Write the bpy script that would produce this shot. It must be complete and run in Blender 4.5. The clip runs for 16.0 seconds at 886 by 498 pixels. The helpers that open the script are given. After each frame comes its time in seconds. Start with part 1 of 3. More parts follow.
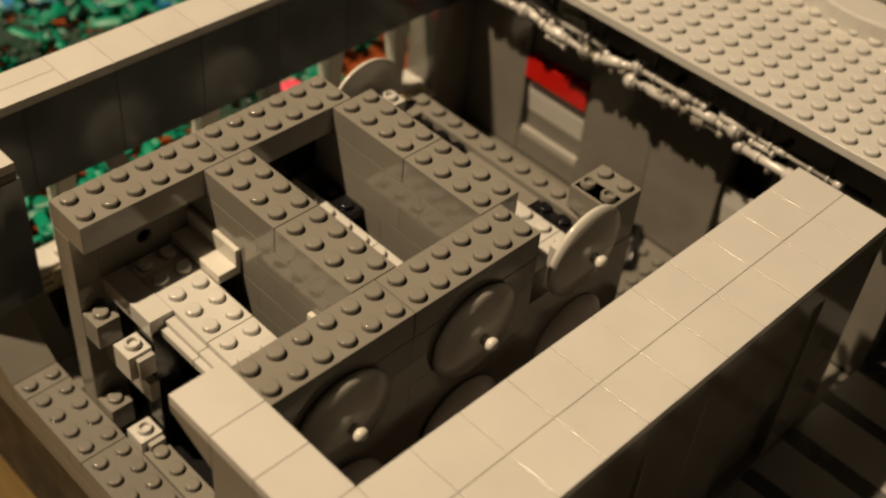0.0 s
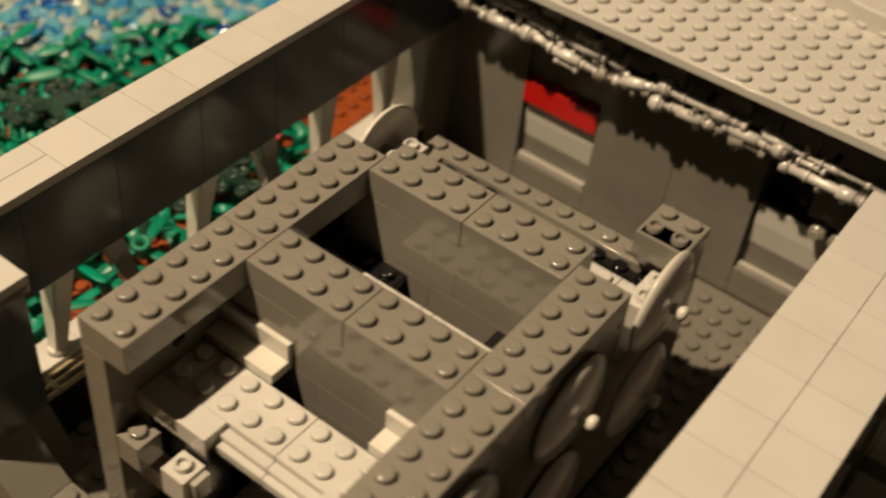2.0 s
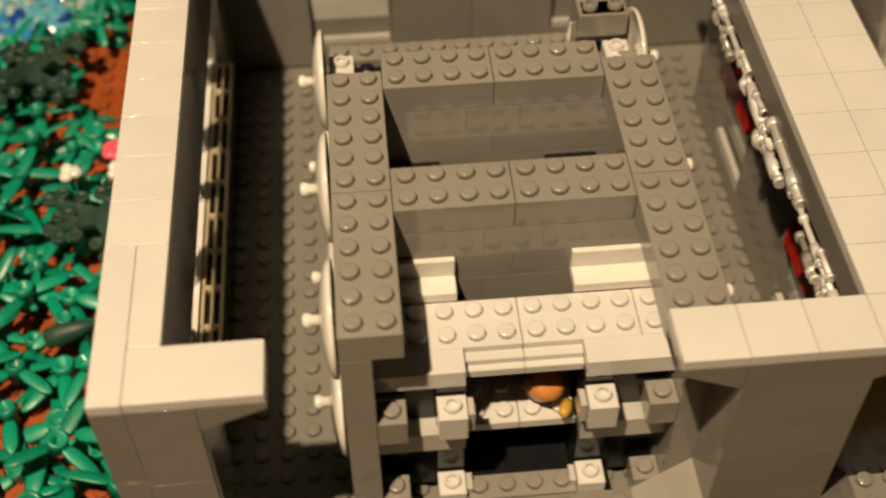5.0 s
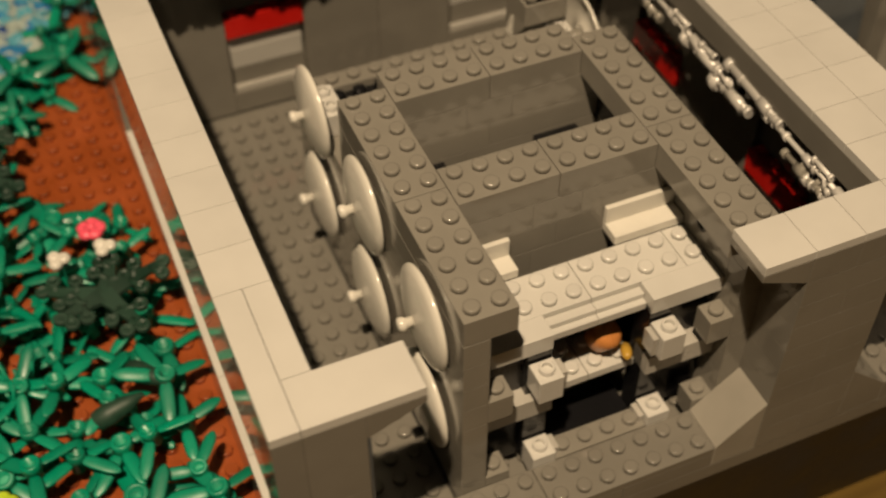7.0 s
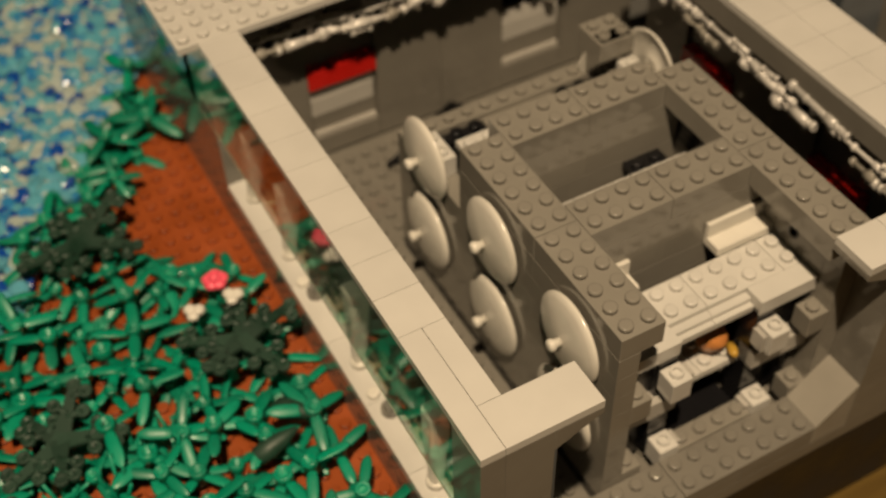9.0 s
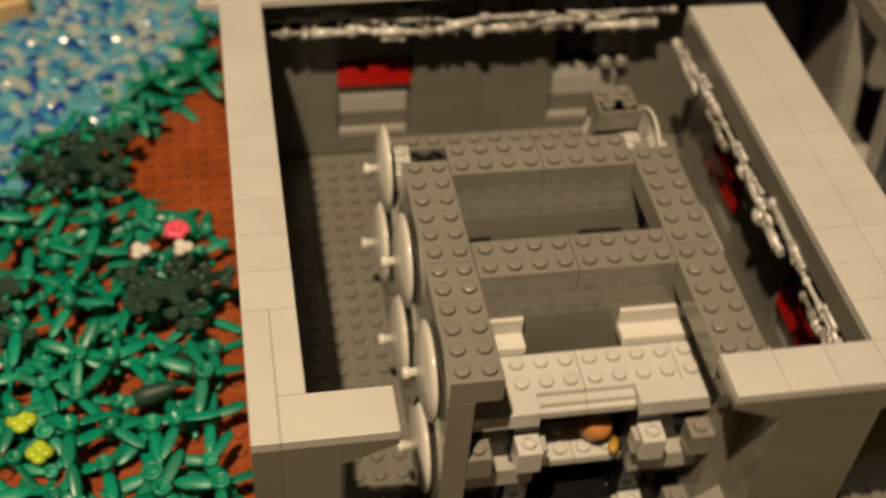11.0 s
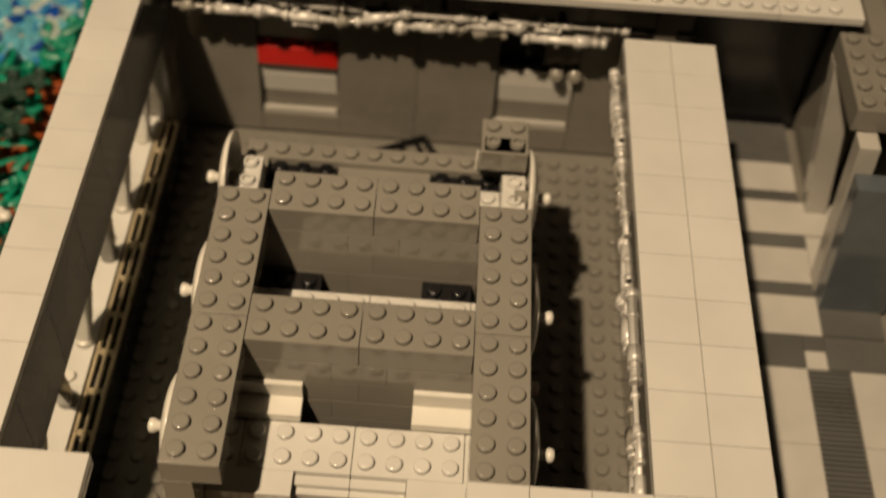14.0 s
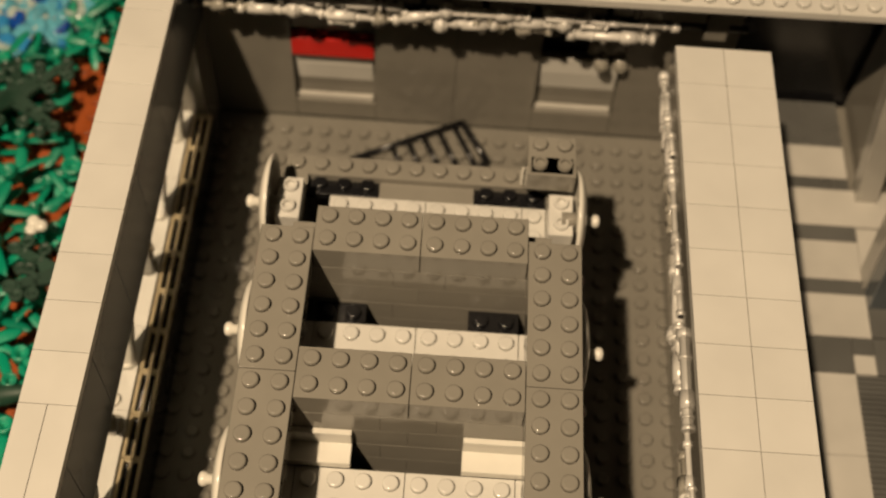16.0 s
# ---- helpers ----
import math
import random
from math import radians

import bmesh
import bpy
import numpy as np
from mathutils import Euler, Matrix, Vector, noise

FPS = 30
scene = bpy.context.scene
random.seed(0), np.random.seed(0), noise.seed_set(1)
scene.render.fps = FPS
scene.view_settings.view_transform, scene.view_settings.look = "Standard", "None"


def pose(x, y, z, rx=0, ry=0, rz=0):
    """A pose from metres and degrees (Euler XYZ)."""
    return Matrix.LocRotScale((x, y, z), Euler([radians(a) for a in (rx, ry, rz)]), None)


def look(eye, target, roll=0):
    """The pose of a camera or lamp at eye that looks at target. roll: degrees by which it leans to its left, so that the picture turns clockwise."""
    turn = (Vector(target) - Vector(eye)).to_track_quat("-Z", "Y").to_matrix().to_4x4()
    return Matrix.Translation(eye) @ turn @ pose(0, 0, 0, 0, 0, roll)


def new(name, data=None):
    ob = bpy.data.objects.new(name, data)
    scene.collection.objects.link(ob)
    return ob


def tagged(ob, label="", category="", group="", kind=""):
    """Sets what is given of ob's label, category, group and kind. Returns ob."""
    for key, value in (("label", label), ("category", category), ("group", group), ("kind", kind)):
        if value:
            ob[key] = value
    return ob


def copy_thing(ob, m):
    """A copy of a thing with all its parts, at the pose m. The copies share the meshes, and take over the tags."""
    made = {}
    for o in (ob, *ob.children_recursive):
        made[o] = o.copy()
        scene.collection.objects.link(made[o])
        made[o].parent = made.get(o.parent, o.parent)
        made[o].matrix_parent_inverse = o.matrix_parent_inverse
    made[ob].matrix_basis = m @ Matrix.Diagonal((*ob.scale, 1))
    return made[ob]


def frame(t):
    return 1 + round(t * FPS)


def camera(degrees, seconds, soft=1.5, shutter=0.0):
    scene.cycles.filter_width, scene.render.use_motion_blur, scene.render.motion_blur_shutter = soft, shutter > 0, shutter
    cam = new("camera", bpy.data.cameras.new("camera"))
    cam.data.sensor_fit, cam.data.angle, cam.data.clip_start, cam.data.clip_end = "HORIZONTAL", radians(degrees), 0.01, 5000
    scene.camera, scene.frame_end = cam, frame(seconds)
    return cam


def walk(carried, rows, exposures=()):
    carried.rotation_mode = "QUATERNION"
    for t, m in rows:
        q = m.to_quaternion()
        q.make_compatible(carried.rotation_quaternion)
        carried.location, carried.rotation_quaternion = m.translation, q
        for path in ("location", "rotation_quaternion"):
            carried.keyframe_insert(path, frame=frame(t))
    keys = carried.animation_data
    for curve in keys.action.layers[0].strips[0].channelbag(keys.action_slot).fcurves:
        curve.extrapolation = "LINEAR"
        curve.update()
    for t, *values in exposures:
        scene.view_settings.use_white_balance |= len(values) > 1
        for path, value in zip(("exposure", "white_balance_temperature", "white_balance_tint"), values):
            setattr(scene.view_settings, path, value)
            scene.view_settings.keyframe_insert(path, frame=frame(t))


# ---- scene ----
# A toy-brick hangar with a half-built toy vehicle. Lengths are given in stud pitches (8 mm); U turns them into metres.
U = 0.008
cam = camera(40.35, 16.0, soft=2.0, shutter=0.65)
cam.data.dof.use_dof, cam.data.dof.focus_distance, cam.data.dof.aperture_fstop = True, 0.325, 11.0
ROWS = [  # seconds, eye, target, lean
    (0, 24.330, -26.562, 39.533, 3.903, -3.608, 10.899, 6.04),
    (0.5, 22.870, -26.101, 39.770, 3.358, -2.431, 11.081, 6.64),
    (1, 20.890, -26.286, 38.676, 2.640, -1.004, 10.539, 7.68),
    (1.5, 18.477, -26.126, 38.661, 0.940, -0.607, 10.284, 7.42),
    (2, 15.628, -27.194, 38.235, -0.900, -1.437, 9.470, 6.65),
    (2.5, 12.616, -28.416, 38.489, -2.370, -3.091, 8.522, 4.83),
    (3, 9.489, -30.616, 38.073, -1.750, -3.954, 7.629, 3.00),
    (3.5, 7.117, -32.907, 37.870, -1.103, -5.892, 6.779, 2.45),
    (4, 3.814, -36.360, 38.535, -0.803, -8.918, 7.077, 2.64),
    (4.5, 0.513, -36.118, 39.685, -1.068, -8.174, 8.370, -1.19),
    (5, -4.557, -34.690, 40.151, -2.244, -7.053, 8.611, -0.42),
    (5.2, -5.732, -34.020, 40.284, -2.817, -6.600, 8.604, -0.90),
    (7.3, -18.340, -35.215, 41.871, -6.295, -8.766, 11.549, -1.00),
    (7.5, -20.025, -35.155, 42.426, -7.547, -8.583, 12.389, -1.57),
    (8, -23.299, -33.253, 42.647, -9.742, -7.253, 12.577, -1.50),
    (8.2, -24.236, -32.461, 44.175, -10.777, -7.277, 13.375, -1.86),
    (10.4, -20.386, -38.014, 46.750, -8.901, -11.180, 16.545, 1.58),
    (10.5, -19.641, -38.097, 46.486, -8.936, -10.919, 16.308, 2.66),
    (11, -12.836, -38.953, 44.811, -5.900, -9.859, 15.325, 5.15),
    (11.5, -5.906, -39.394, 44.061, -5.520, -8.595, 15.508, 6.12),
    (12, -0.044, -40.749, 42.856, -1.331, -9.350, 14.992, 9.82),
    (12.5, 2.033, -41.411, 42.181, 0.862, -9.606, 14.776, 9.18),
    (13, 2.461, -40.542, 40.946, 1.514, -9.143, 13.069, 8.36),
    (13.5, 1.422, -36.546, 41.603, 0.584, -6.382, 12.389, 7.96),
    (14, 2.160, -31.610, 46.370, 2.718, -5.058, 13.833, 5.32),
    (14.5, 1.113, -30.062, 47.842, 2.137, -4.211, 14.756, 6.04),
    (15, 0.221, -27.831, 48.576, 1.977, -2.260, 15.304, 7.37),
    (15.5, 0.852, -26.347, 49.164, 1.519, -2.615, 14.518, 5.94),
    (16, 0.706, -25.626, 49.386, 0.880, -3.049, 13.971, 4.23),
]
walk(cam, [(t, look(Vector((a, b, c)) * U, Vector((d, e, f)) * U, r)) for t, a, b, c, d, e, f, r in ROWS],
     exposures=((0, -0.06), (1.5, 0.0), (2.0, 0.0), (3.0, 0.16), (4.0, 0.1), (5.0, 0.2), (6.2, 0.05), (7.5, -0.25), (11.0, -0.24), (14.0, -0.18), (15.0, -0.02), (16.0, -0.05)))

# ---- light: one warm room lamp, high and to the west, and the dim room round it ----
world = bpy.data.worlds.new("room_light")
scene.world = world
world.use_nodes = True
world.node_tree.nodes["Background"].inputs[0].default_value = (1.0, 0.74, 0.48, 1)
world.node_tree.nodes["Background"].inputs[1].default_value = 0.0065
bulb = bpy.data.lights.new("ceiling_lamp", "POINT")
bulb.energy, bulb.shadow_soft_size, bulb.color = 110, 0.016, (1.0, 0.755, 0.49)
lamp = tagged(new("ceiling_lamp", bulb), kind="structure")
lamp.location = (-0.330, -0.485, 1.255)


# ---- materials ----
def plastic(name, colour, rough=0.22, vary=0.10, wear=0.10, clear=0.0):
    """Moulded plastic: a slightly wavy gloss with dust and handling marks, each piece of a slightly different shade."""
    m = bpy.data.materials.new(name)
    m.use_nodes = True
    n, l = m.node_tree.nodes, m.node_tree.links
    b = n["Principled BSDF"]
    geo, info = n.new("ShaderNodeNewGeometry"), n.new("ShaderNodeObjectInfo")
    fine, wide = n.new("ShaderNodeTexNoise"), n.new("ShaderNodeTexNoise")
    fine.inputs["Scale"].default_value, wide.inputs["Scale"].default_value = 900, 55
    fine.inputs["Detail"].default_value, wide.inputs["Detail"].default_value = 4, 5
    l.new(geo.outputs["Position"], fine.inputs["Vector"])
    l.new(geo.outputs["Position"], wide.inputs["Vector"])
    piece = n.new("ShaderNodeMapRange")
    piece.inputs["To Min"].default_value, piece.inputs["To Max"].default_value = 1 - vary, 1 + vary
    l.new(info.outputs["Random"], piece.inputs["Value"])
    marks = n.new("ShaderNodeMapRange")
    marks.inputs["From Min"].default_value, marks.inputs["From Max"].default_value = 0.3, 0.7
    marks.inputs["To Min"].default_value, marks.inputs["To Max"].default_value = 1 - wear, 1 + wear * 0.6
    l.new(wide.outputs["Fac"], marks.inputs["Value"])
    mul = n.new("ShaderNodeMath")
    mul.operation = "MULTIPLY"
    l.new(piece.outputs["Result"], mul.inputs[0])
    l.new(marks.outputs["Result"], mul.inputs[1])
    tint = n.new("ShaderNodeVectorMath")
    tint.operation = "SCALE"
    tint.inputs[0].default_value = colour
    l.new(mul.outputs[0], tint.inputs["Scale"])
    l.new(tint.outputs[0], b.inputs["Base Color"])
    gloss = n.new("ShaderNodeMapRange")
    gloss.inputs["From Min"].default_value, gloss.inputs["From Max"].default_value = 0.3, 0.7
    gloss.inputs["To Min"].default_value, gloss.inputs["To Max"].default_value = rough * 0.7, rough * 1.5
    l.new(wide.outputs["Fac"], gloss.inputs["Value"])
    l.new(gloss.outputs["Result"], b.inputs["Roughness"])
    add = n.new("ShaderNodeMath")
    add.operation = "MULTIPLY_ADD"
    add.inputs[1].default_value = 0.12
    l.new(fine.outputs["Fac"], add.inputs[0])
    l.new(wide.outputs["Fac"], add.inputs[2])
    bump = n.new("ShaderNodeBump")
    bump.inputs["Strength"].default_value, bump.inputs["Distance"].default_value = 0.35, 0.0004
    l.new(add.outputs[0], bump.inputs["Height"])
    l.new(bump.outputs["Normal"], b.inputs["Normal"])
    b.inputs["IOR"].default_value = 1.53
    if clear:
        b.inputs["Transmission Weight"].default_value = clear
    return m


LIGHT = plastic("light_grey_plastic", (0.535, 0.525, 0.49), 0.13, 0.03, 0.05)
DARK = plastic("dark_grey_plastic", (0.178, 0.168, 0.145), 0.085, 0.025, 0.08)
# brightened copy of DARK: the vehicle's extra light is in the colour
BODY = plastic("dark_grey_plastic_brightened", (0.212, 0.200, 0.172), 0.085, 0.025, 0.08)
# the lifted blue in this colour imitates a cool reflected sheen
PANEL = plastic("dark_glossy_panel", (0.080, 0.094, 0.108), 0.14, 0.05, 0.2)
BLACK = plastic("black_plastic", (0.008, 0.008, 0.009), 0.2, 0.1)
RED = plastic("red_plastic", (0.50, 0.012, 0.008), 0.2, 0.05)
BROWN = plastic("reddish_brown_plastic", (0.28, 0.062, 0.014), 0.35, 0.05, 0.2)
GREEN = plastic("green_plastic", (0.0, 0.205, 0.118), 0.38, 0.25)
DEEP = plastic("dark_green_plastic", (0.010, 0.036, 0.022), 0.55, 0.2)
TAN = plastic("tan_plastic", (0.55, 0.38, 0.18), 0.3, 0.12)
PINK = plastic("pink_plastic", (0.85, 0.10, 0.16), 0.25)
LIME = plastic("lime_plastic", (0.42, 0.55, 0.03), 0.25)
FLESH = plastic("nougat_plastic", (0.50, 0.20, 0.055), 0.25)
YELLOW = plastic("yellow_plastic", (0.45, 0.27, 0.04), 0.25)
SILVER = plastic("pearl_grey_plastic", (0.60, 0.585, 0.55), 0.34, 0.2, 0.2)
SILVER.node_tree.nodes["Principled BSDF"].inputs["Metallic"].default_value = 0.15
WALLGREY = plastic("mid_grey_plastic", (0.40, 0.385, 0.35), 0.2, 0.03)
MID = plastic("medium_grey_plastic", (0.27, 0.255, 0.22), 0.15, 0.03)
WHITE = plastic("off_white_plastic", (0.62, 0.60, 0.54), 0.17, 0.04)


def wood():
    m = bpy.data.materials.new("varnished_wood")
    m.use_nodes = True
    n, l = m.node_tree.nodes, m.node_tree.links
    b = n["Principled BSDF"]
    geo, stretch, noise_node = n.new("ShaderNodeNewGeometry"), n.new("ShaderNodeMapping"), n.new("ShaderNodeTexNoise")
    stretch.inputs["Scale"].default_value = (6, 90, 6)
    noise_node.inputs["Scale"].default_value, noise_node.inputs["Detail"].default_value = 3, 8
    ramp = n.new("ShaderNodeValToRGB")
    ramp.color_ramp.elements[0].color, ramp.color_ramp.elements[1].color = (0.06, 0.034, 0.008, 1), (0.15, 0.095, 0.022, 1)
    l.new(geo.outputs["Position"], stretch.inputs["Vector"])
    l.new(stretch.outputs[0], noise_node.inputs["Vector"])
    l.new(noise_node.outputs["Fac"], ramp.inputs["Fac"])
    l.new(ramp.outputs["Color"], b.inputs["Base Color"])
    b.inputs["Roughness"].default_value = 0.35
    return m


def water_beads():
    """Transparent beads: each island takes one of the water's blues or stays clear."""
    m = bpy.data.materials.new("clear_and_blue_beads")
    m.use_nodes = True
    n, l = m.node_tree.nodes, m.node_tree.links
    b = n["Principled BSDF"]
    geo, ramp = n.new("ShaderNodeNewGeometry"), n.new("ShaderNodeValToRGB")
    ramp.color_ramp.interpolation = "CONSTANT"
    e = ramp.color_ramp.elements
    e[0].color, e[1].color, e[1].position = (0.52, 0.62, 0.58, 1), (0.14, 0.48, 0.62, 1), 0.36
    for at, c in ((0.72, (0.04, 0.28, 0.62, 1)), (0.91, (0.01, 0.08, 0.42, 1))):
        k = e.new(at)
        k.color = c
    l.new(geo.outputs["Random Per Island"], ramp.inputs["Fac"])
    l.new(ramp.outputs["Color"], b.inputs["Base Color"])
    b.inputs["Roughness"].default_value = 0.2
    b.inputs["Transmission Weight"].default_value = 0.35
    return m


WOOD, BEADS = wood(), water_beads()


# ---- helpers for the pieces ----
def thing(name, x, y, z, label="", category="", group="", kind=""):
    ob = tagged(new(name), label, category, group, kind)
    ob.location = Vector((x, y, z)) * U
    ob.empty_display_size = U
    return ob


def spot(ob):
    p = Vector((0, 0, 0))
    while ob:
        p, ob = p + ob.location, ob.parent
    return p


def finish(bm, name, material):
    me = bpy.data.meshes.new(name)
    bmesh.ops.recalc_face_normals(bm, faces=bm.faces)
    bm.to_mesh(me)
    bm.free()
    me.materials.append(material)
    return me


def part(name, mesh, parent, x, y, z, rz=0.0, label="", rx=0.0, ry=0.0):
    """One mesh object at a place in the world, under its thing or part."""
    ob = new(name, mesh)
    ob.parent = parent
    ob.location = Vector((x, y, z)) * U - (spot(parent) if parent else Vector((0, 0, 0)))
    ob.rotation_euler = (radians(rx), radians(ry), radians(rz))
    if mesh.name in TOPS:
        add_studs(ob, *TOPS[mesh.name])
    return tagged(ob, label)


def ring(bm, x, y, z, r, n):
    return [bm.verts.new(((x + r * math.cos(6.28318 * k / n)) * U, (y + r * math.sin(6.28318 * k / n)) * U, z * U)) for k in range(n)]


def lathe(bm, profile, x=0, y=0, z=0, n=16, cap=True, smooth=True):
    """A turned form from (radius, height) pairs."""
    loops = [ring(bm, x, y, z + h, max(r, 0.002), n) for r, h in profile]
    for a, b in zip(loops, loops[1:]):
        for k in range(n):
            f = bm.faces.new((a[k], a[(k + 1) % n], b[(k + 1) % n], b[k]))
            f.smooth = smooth
    if cap:
        bm.faces.new(loops[0][::-1])
        bm.faces.new(loops[-1])


STUD = ((0.3, -0.01), (0.3, 0.15), (0.293, 0.183), (0.273, 0.207), (0.24, 0.221), (0.205, 0.225))
HOLLOW = ((0.3, -0.01), (0.3, 0.205), (0.282, 0.225))


def hollow_stud(bm, x=0, y=0, z=0, n=20):
    """A stud with a hole: outer wall, flat rim and inner wall with their own edges."""
    for profile in (HOLLOW[:3], ((0.282, 0.225), (0.195, 0.225)), ((0.195, 0.225), (0.19, 0.04))):
        lathe(bm, profile, x, y, z, n, cap=False)
    bm.faces.new(ring(bm, x, y, z + 0.04, 0.19, n))


def block(bm, x0, x1, y0, y1, z0, z1, edge=0.025):
    """A box with narrow chamfers."""
    def corner(sx, sy, sz):
        X, Y, Z = (x0, x1)[sx], (y0, y1)[sy], (z0, z1)[sz]
        ix, iy, iz = (edge, -edge)[sx], (edge, -edge)[sy], (edge, -edge)[sz]
        return [bm.verts.new(Vector(p) * U) for p in ((X, Y + iy, Z + iz), (X + ix, Y, Z + iz), (X + ix, Y + iy, Z))]
    c = {(a, b, d): corner(a, b, d) for a in (0, 1) for b in (0, 1) for d in (0, 1)}
    for s in (0, 1):
        for axis in range(3):
            u, v = [k for k in range(3) if k != axis]
            loop = []
            for p, q in ((0, 0), (1, 0), (1, 1), (0, 1)):
                key = [0, 0, 0]
                key[axis], key[u], key[v] = s, p, q
                loop.append(c[tuple(key)][axis])
            bm.faces.new(loop)
    for axis in range(3):
        u, v = [k for k in range(3) if k != axis]
        for p in (0, 1):
            for q in (0, 1):
                lo, hi = [0, 0, 0], [0, 0, 0]
                lo[u], lo[v], hi[u], hi[v], hi[axis] = p, q, p, q, 1
                A, B = c[tuple(lo)], c[tuple(hi)]
                bm.faces.new((A[u], A[v], B[v], B[u]))
    for t in c.values():
        bm.faces.new(t)


MESHES, TOPS = {}, {}
GAP = 0.008


def round_edges(me):
    """Lets the narrow chamfers of one block() shade as rounded edges: every corner point keeps the direction of its own face."""
    for p in me.polygons:
        p.use_smooth = True
    normals = []
    for i in range(len(me.vertices)):
        axis, corner = i % 3, i // 3
        v = [0.0, 0.0, 0.0]
        v[axis] = 1.0 if (corner >> (2 - axis)) & 1 else -1.0
        normals.append(v)
    me.normals_split_custom_set_from_vertices(normals)


def piece(w, d, h, material, studs="full", n=16, gap=GAP, edge=0):
    """A brick, plate or tile w by d studs and h high, from its low south-west corner; shared by all alike."""
    key = (w, d, round(h, 3), material.name, studs, n, gap, edge)
    if key not in MESHES:
        bm = bmesh.new()
        block(bm, gap, w - gap, gap, d - gap, 0.004, h, edge or (0.03 if studs else 0.016))
        MESHES[key] = finish(bm, "piece", material)
        round_edges(MESHES[key])
        if studs:
            TOPS[MESHES[key].name] = (int(w), int(d), h, studs, n, material)
    return MESHES[key]


def snug(w, d, h, material):
    """A brick without studs that sits tight against its neighbours."""
    return piece(w, d, h + 0.006, material, None, gap=0.003, edge=0.008)


def knob(kind, n, material):
    """One stud, shared by all alike."""
    key = (kind, n, material.name)
    if key not in MESHES:
        bm = bmesh.new()
        if kind == "hollow":
            hollow_stud(bm, n=n)
        else:
            lathe(bm, STUD, n=n)
        MESHES[key] = finish(bm, "stud", material)
    return MESHES[key]


def add_studs(ob, w, d, h, kind, n, material):
    if w * d > 60:
        bm = bmesh.new()
        for i in range(w):
            for j in range(d):
                lathe(bm, STUD, i + 0.5, j + 0.5, h, n)
        s = tagged(new("studs", finish(bm, "studs", material)), "rows of small round studs", kind="stuff")
        s.parent = ob
        return
    for i in range(w):
        for j in range(d):
            s = new("stud", knob(kind, n, material))
            s.parent = ob
            s.location = Vector((i + 0.5, j + 0.5, h)) * U


def wedge(points, y0, y1, material):
    """A prism with the outline points (x, z), from y0 to y1."""
    bm = bmesh.new()
    a = [bm.verts.new(Vector((x, y0 + GAP, z)) * U) for x, z in points]
    b = [bm.verts.new(Vector((x, y1 - GAP, z)) * U) for x, z in points]
    bm.faces.new(a)
    bm.faces.new(b[::-1])
    for k in range(len(a)):
        bm.faces.new((a[k], b[k], b[(k + 1) % len(a)], a[(k + 1) % len(a)]))
    bmesh.ops.bevel(bm, geom=bm.edges[:], offset=0.02 * U, segments=1, affect="EDGES")
    return finish(bm, "wedge", material)


def rod(bm, a, b, r, r2=None, n=10):
    """A round bar from a to b."""
    a, b = Vector(a) * U, Vector(b) * U
    m = Matrix.Translation((a + b) / 2) @ (b - a).to_track_quat("Z", "Y").to_matrix().to_4x4()
    made = bmesh.ops.create_cone(bm, cap_ends=True, segments=n, radius1=r * U, radius2=(r if r2 is None else r2) * U, depth=(b - a).length, matrix=m)
    for f in {f for v in made["verts"] for f in v.link_faces}:
        f.smooth = len(f.verts) == 4


# ---- the table and the ground ----
bm = bmesh.new()
block(bm, -84, 72, -64, 76, -10.8, -6.8, 0.4)
part("table", finish(bm, "table", WOOD), None, 0, 0, 0)
tagged(bpy.data.objects["table"], "varnished yellow-brown wooden table under the toy hangar", "table", kind="structure")
bm = bmesh.new()
block(bm, -60, -12.99, -15, 46, -0.5, 0.0, 0.005)
tagged(part("ground", finish(bm, "ground", BROWN), None, 0, 0, 0), "reddish-brown studded baseplate beside the hangar", "ground", kind="structure")
EARTH = plastic("dark_brown_plastic", (0.014, 0.010, 0.006), 0.4, 0.05, 0.3)
bm = bmesh.new()
block(bm, -60, -13.02, -14.9, 46, -6.8, -0.51, 0.05)
tagged(part("ground_base", finish(bm, "ground_base", EARTH), None, 0, 0, 0), "dark brown base layer under the reddish-brown baseplate", "ground", kind="structure")
bm = bmesh.new()
for i in range(-40, -13):
    for j in range(-15, 32):
        lathe(bm, ((0.3, -0.01), (0.3, 0.19), (0.27, 0.22)), i + 0.5, j + 0.5, 0, 8)
tagged(part("ground_studs", finish(bm, "ground_studs", BROWN), None, 0, 0, 0), "small round reddish-brown studs of the baseplate", "studs", kind="stuff")

# ---- hangar floor and its front edge ----
floor = thing("floor", 0, 0, 0, "dark grey studded floor plates of the toy hangar", "floor", kind="structure")
bm = bmesh.new()
block(bm, -12.98, 13.98, -13, 13.5, -0.5, 0.0, 0.03)
block(bm, -13, 30, 14.5, 40, -0.5, 0.0, 0.03)
base = part("baseplate", finish(bm, "baseplate", DARK), floor, 0, 0, 0)
bm = bmesh.new()
for i in range(-11, 12):
    for j in range(-13, 13):
        lathe(bm, STUD, i + 0.5, j + 0.5, 0, 12)
tagged(part("studs", finish(bm, "studs", DARK), base, 0, 0, 0), "rows of small round dark grey studs", kind="stuff")
part("front_base", piece(38, 50, 6.3, EARTH, None), floor, -13, -14.95, -6.8)
part("front_plate", piece(38, 2, 0.88, DARK, None), floor, -13, -15, -0.48)
for x, w in ((-8, 1), (-7, 4), (-3, 7)):
    part("plate", piece(w, 2, 0.4, DARK), floor, x, -15, 1.2)
for x in (-8, -4, 0):
    part("brick", piece(4, 2, 0.8, DARK, None), floor, x, -15, 0.41)
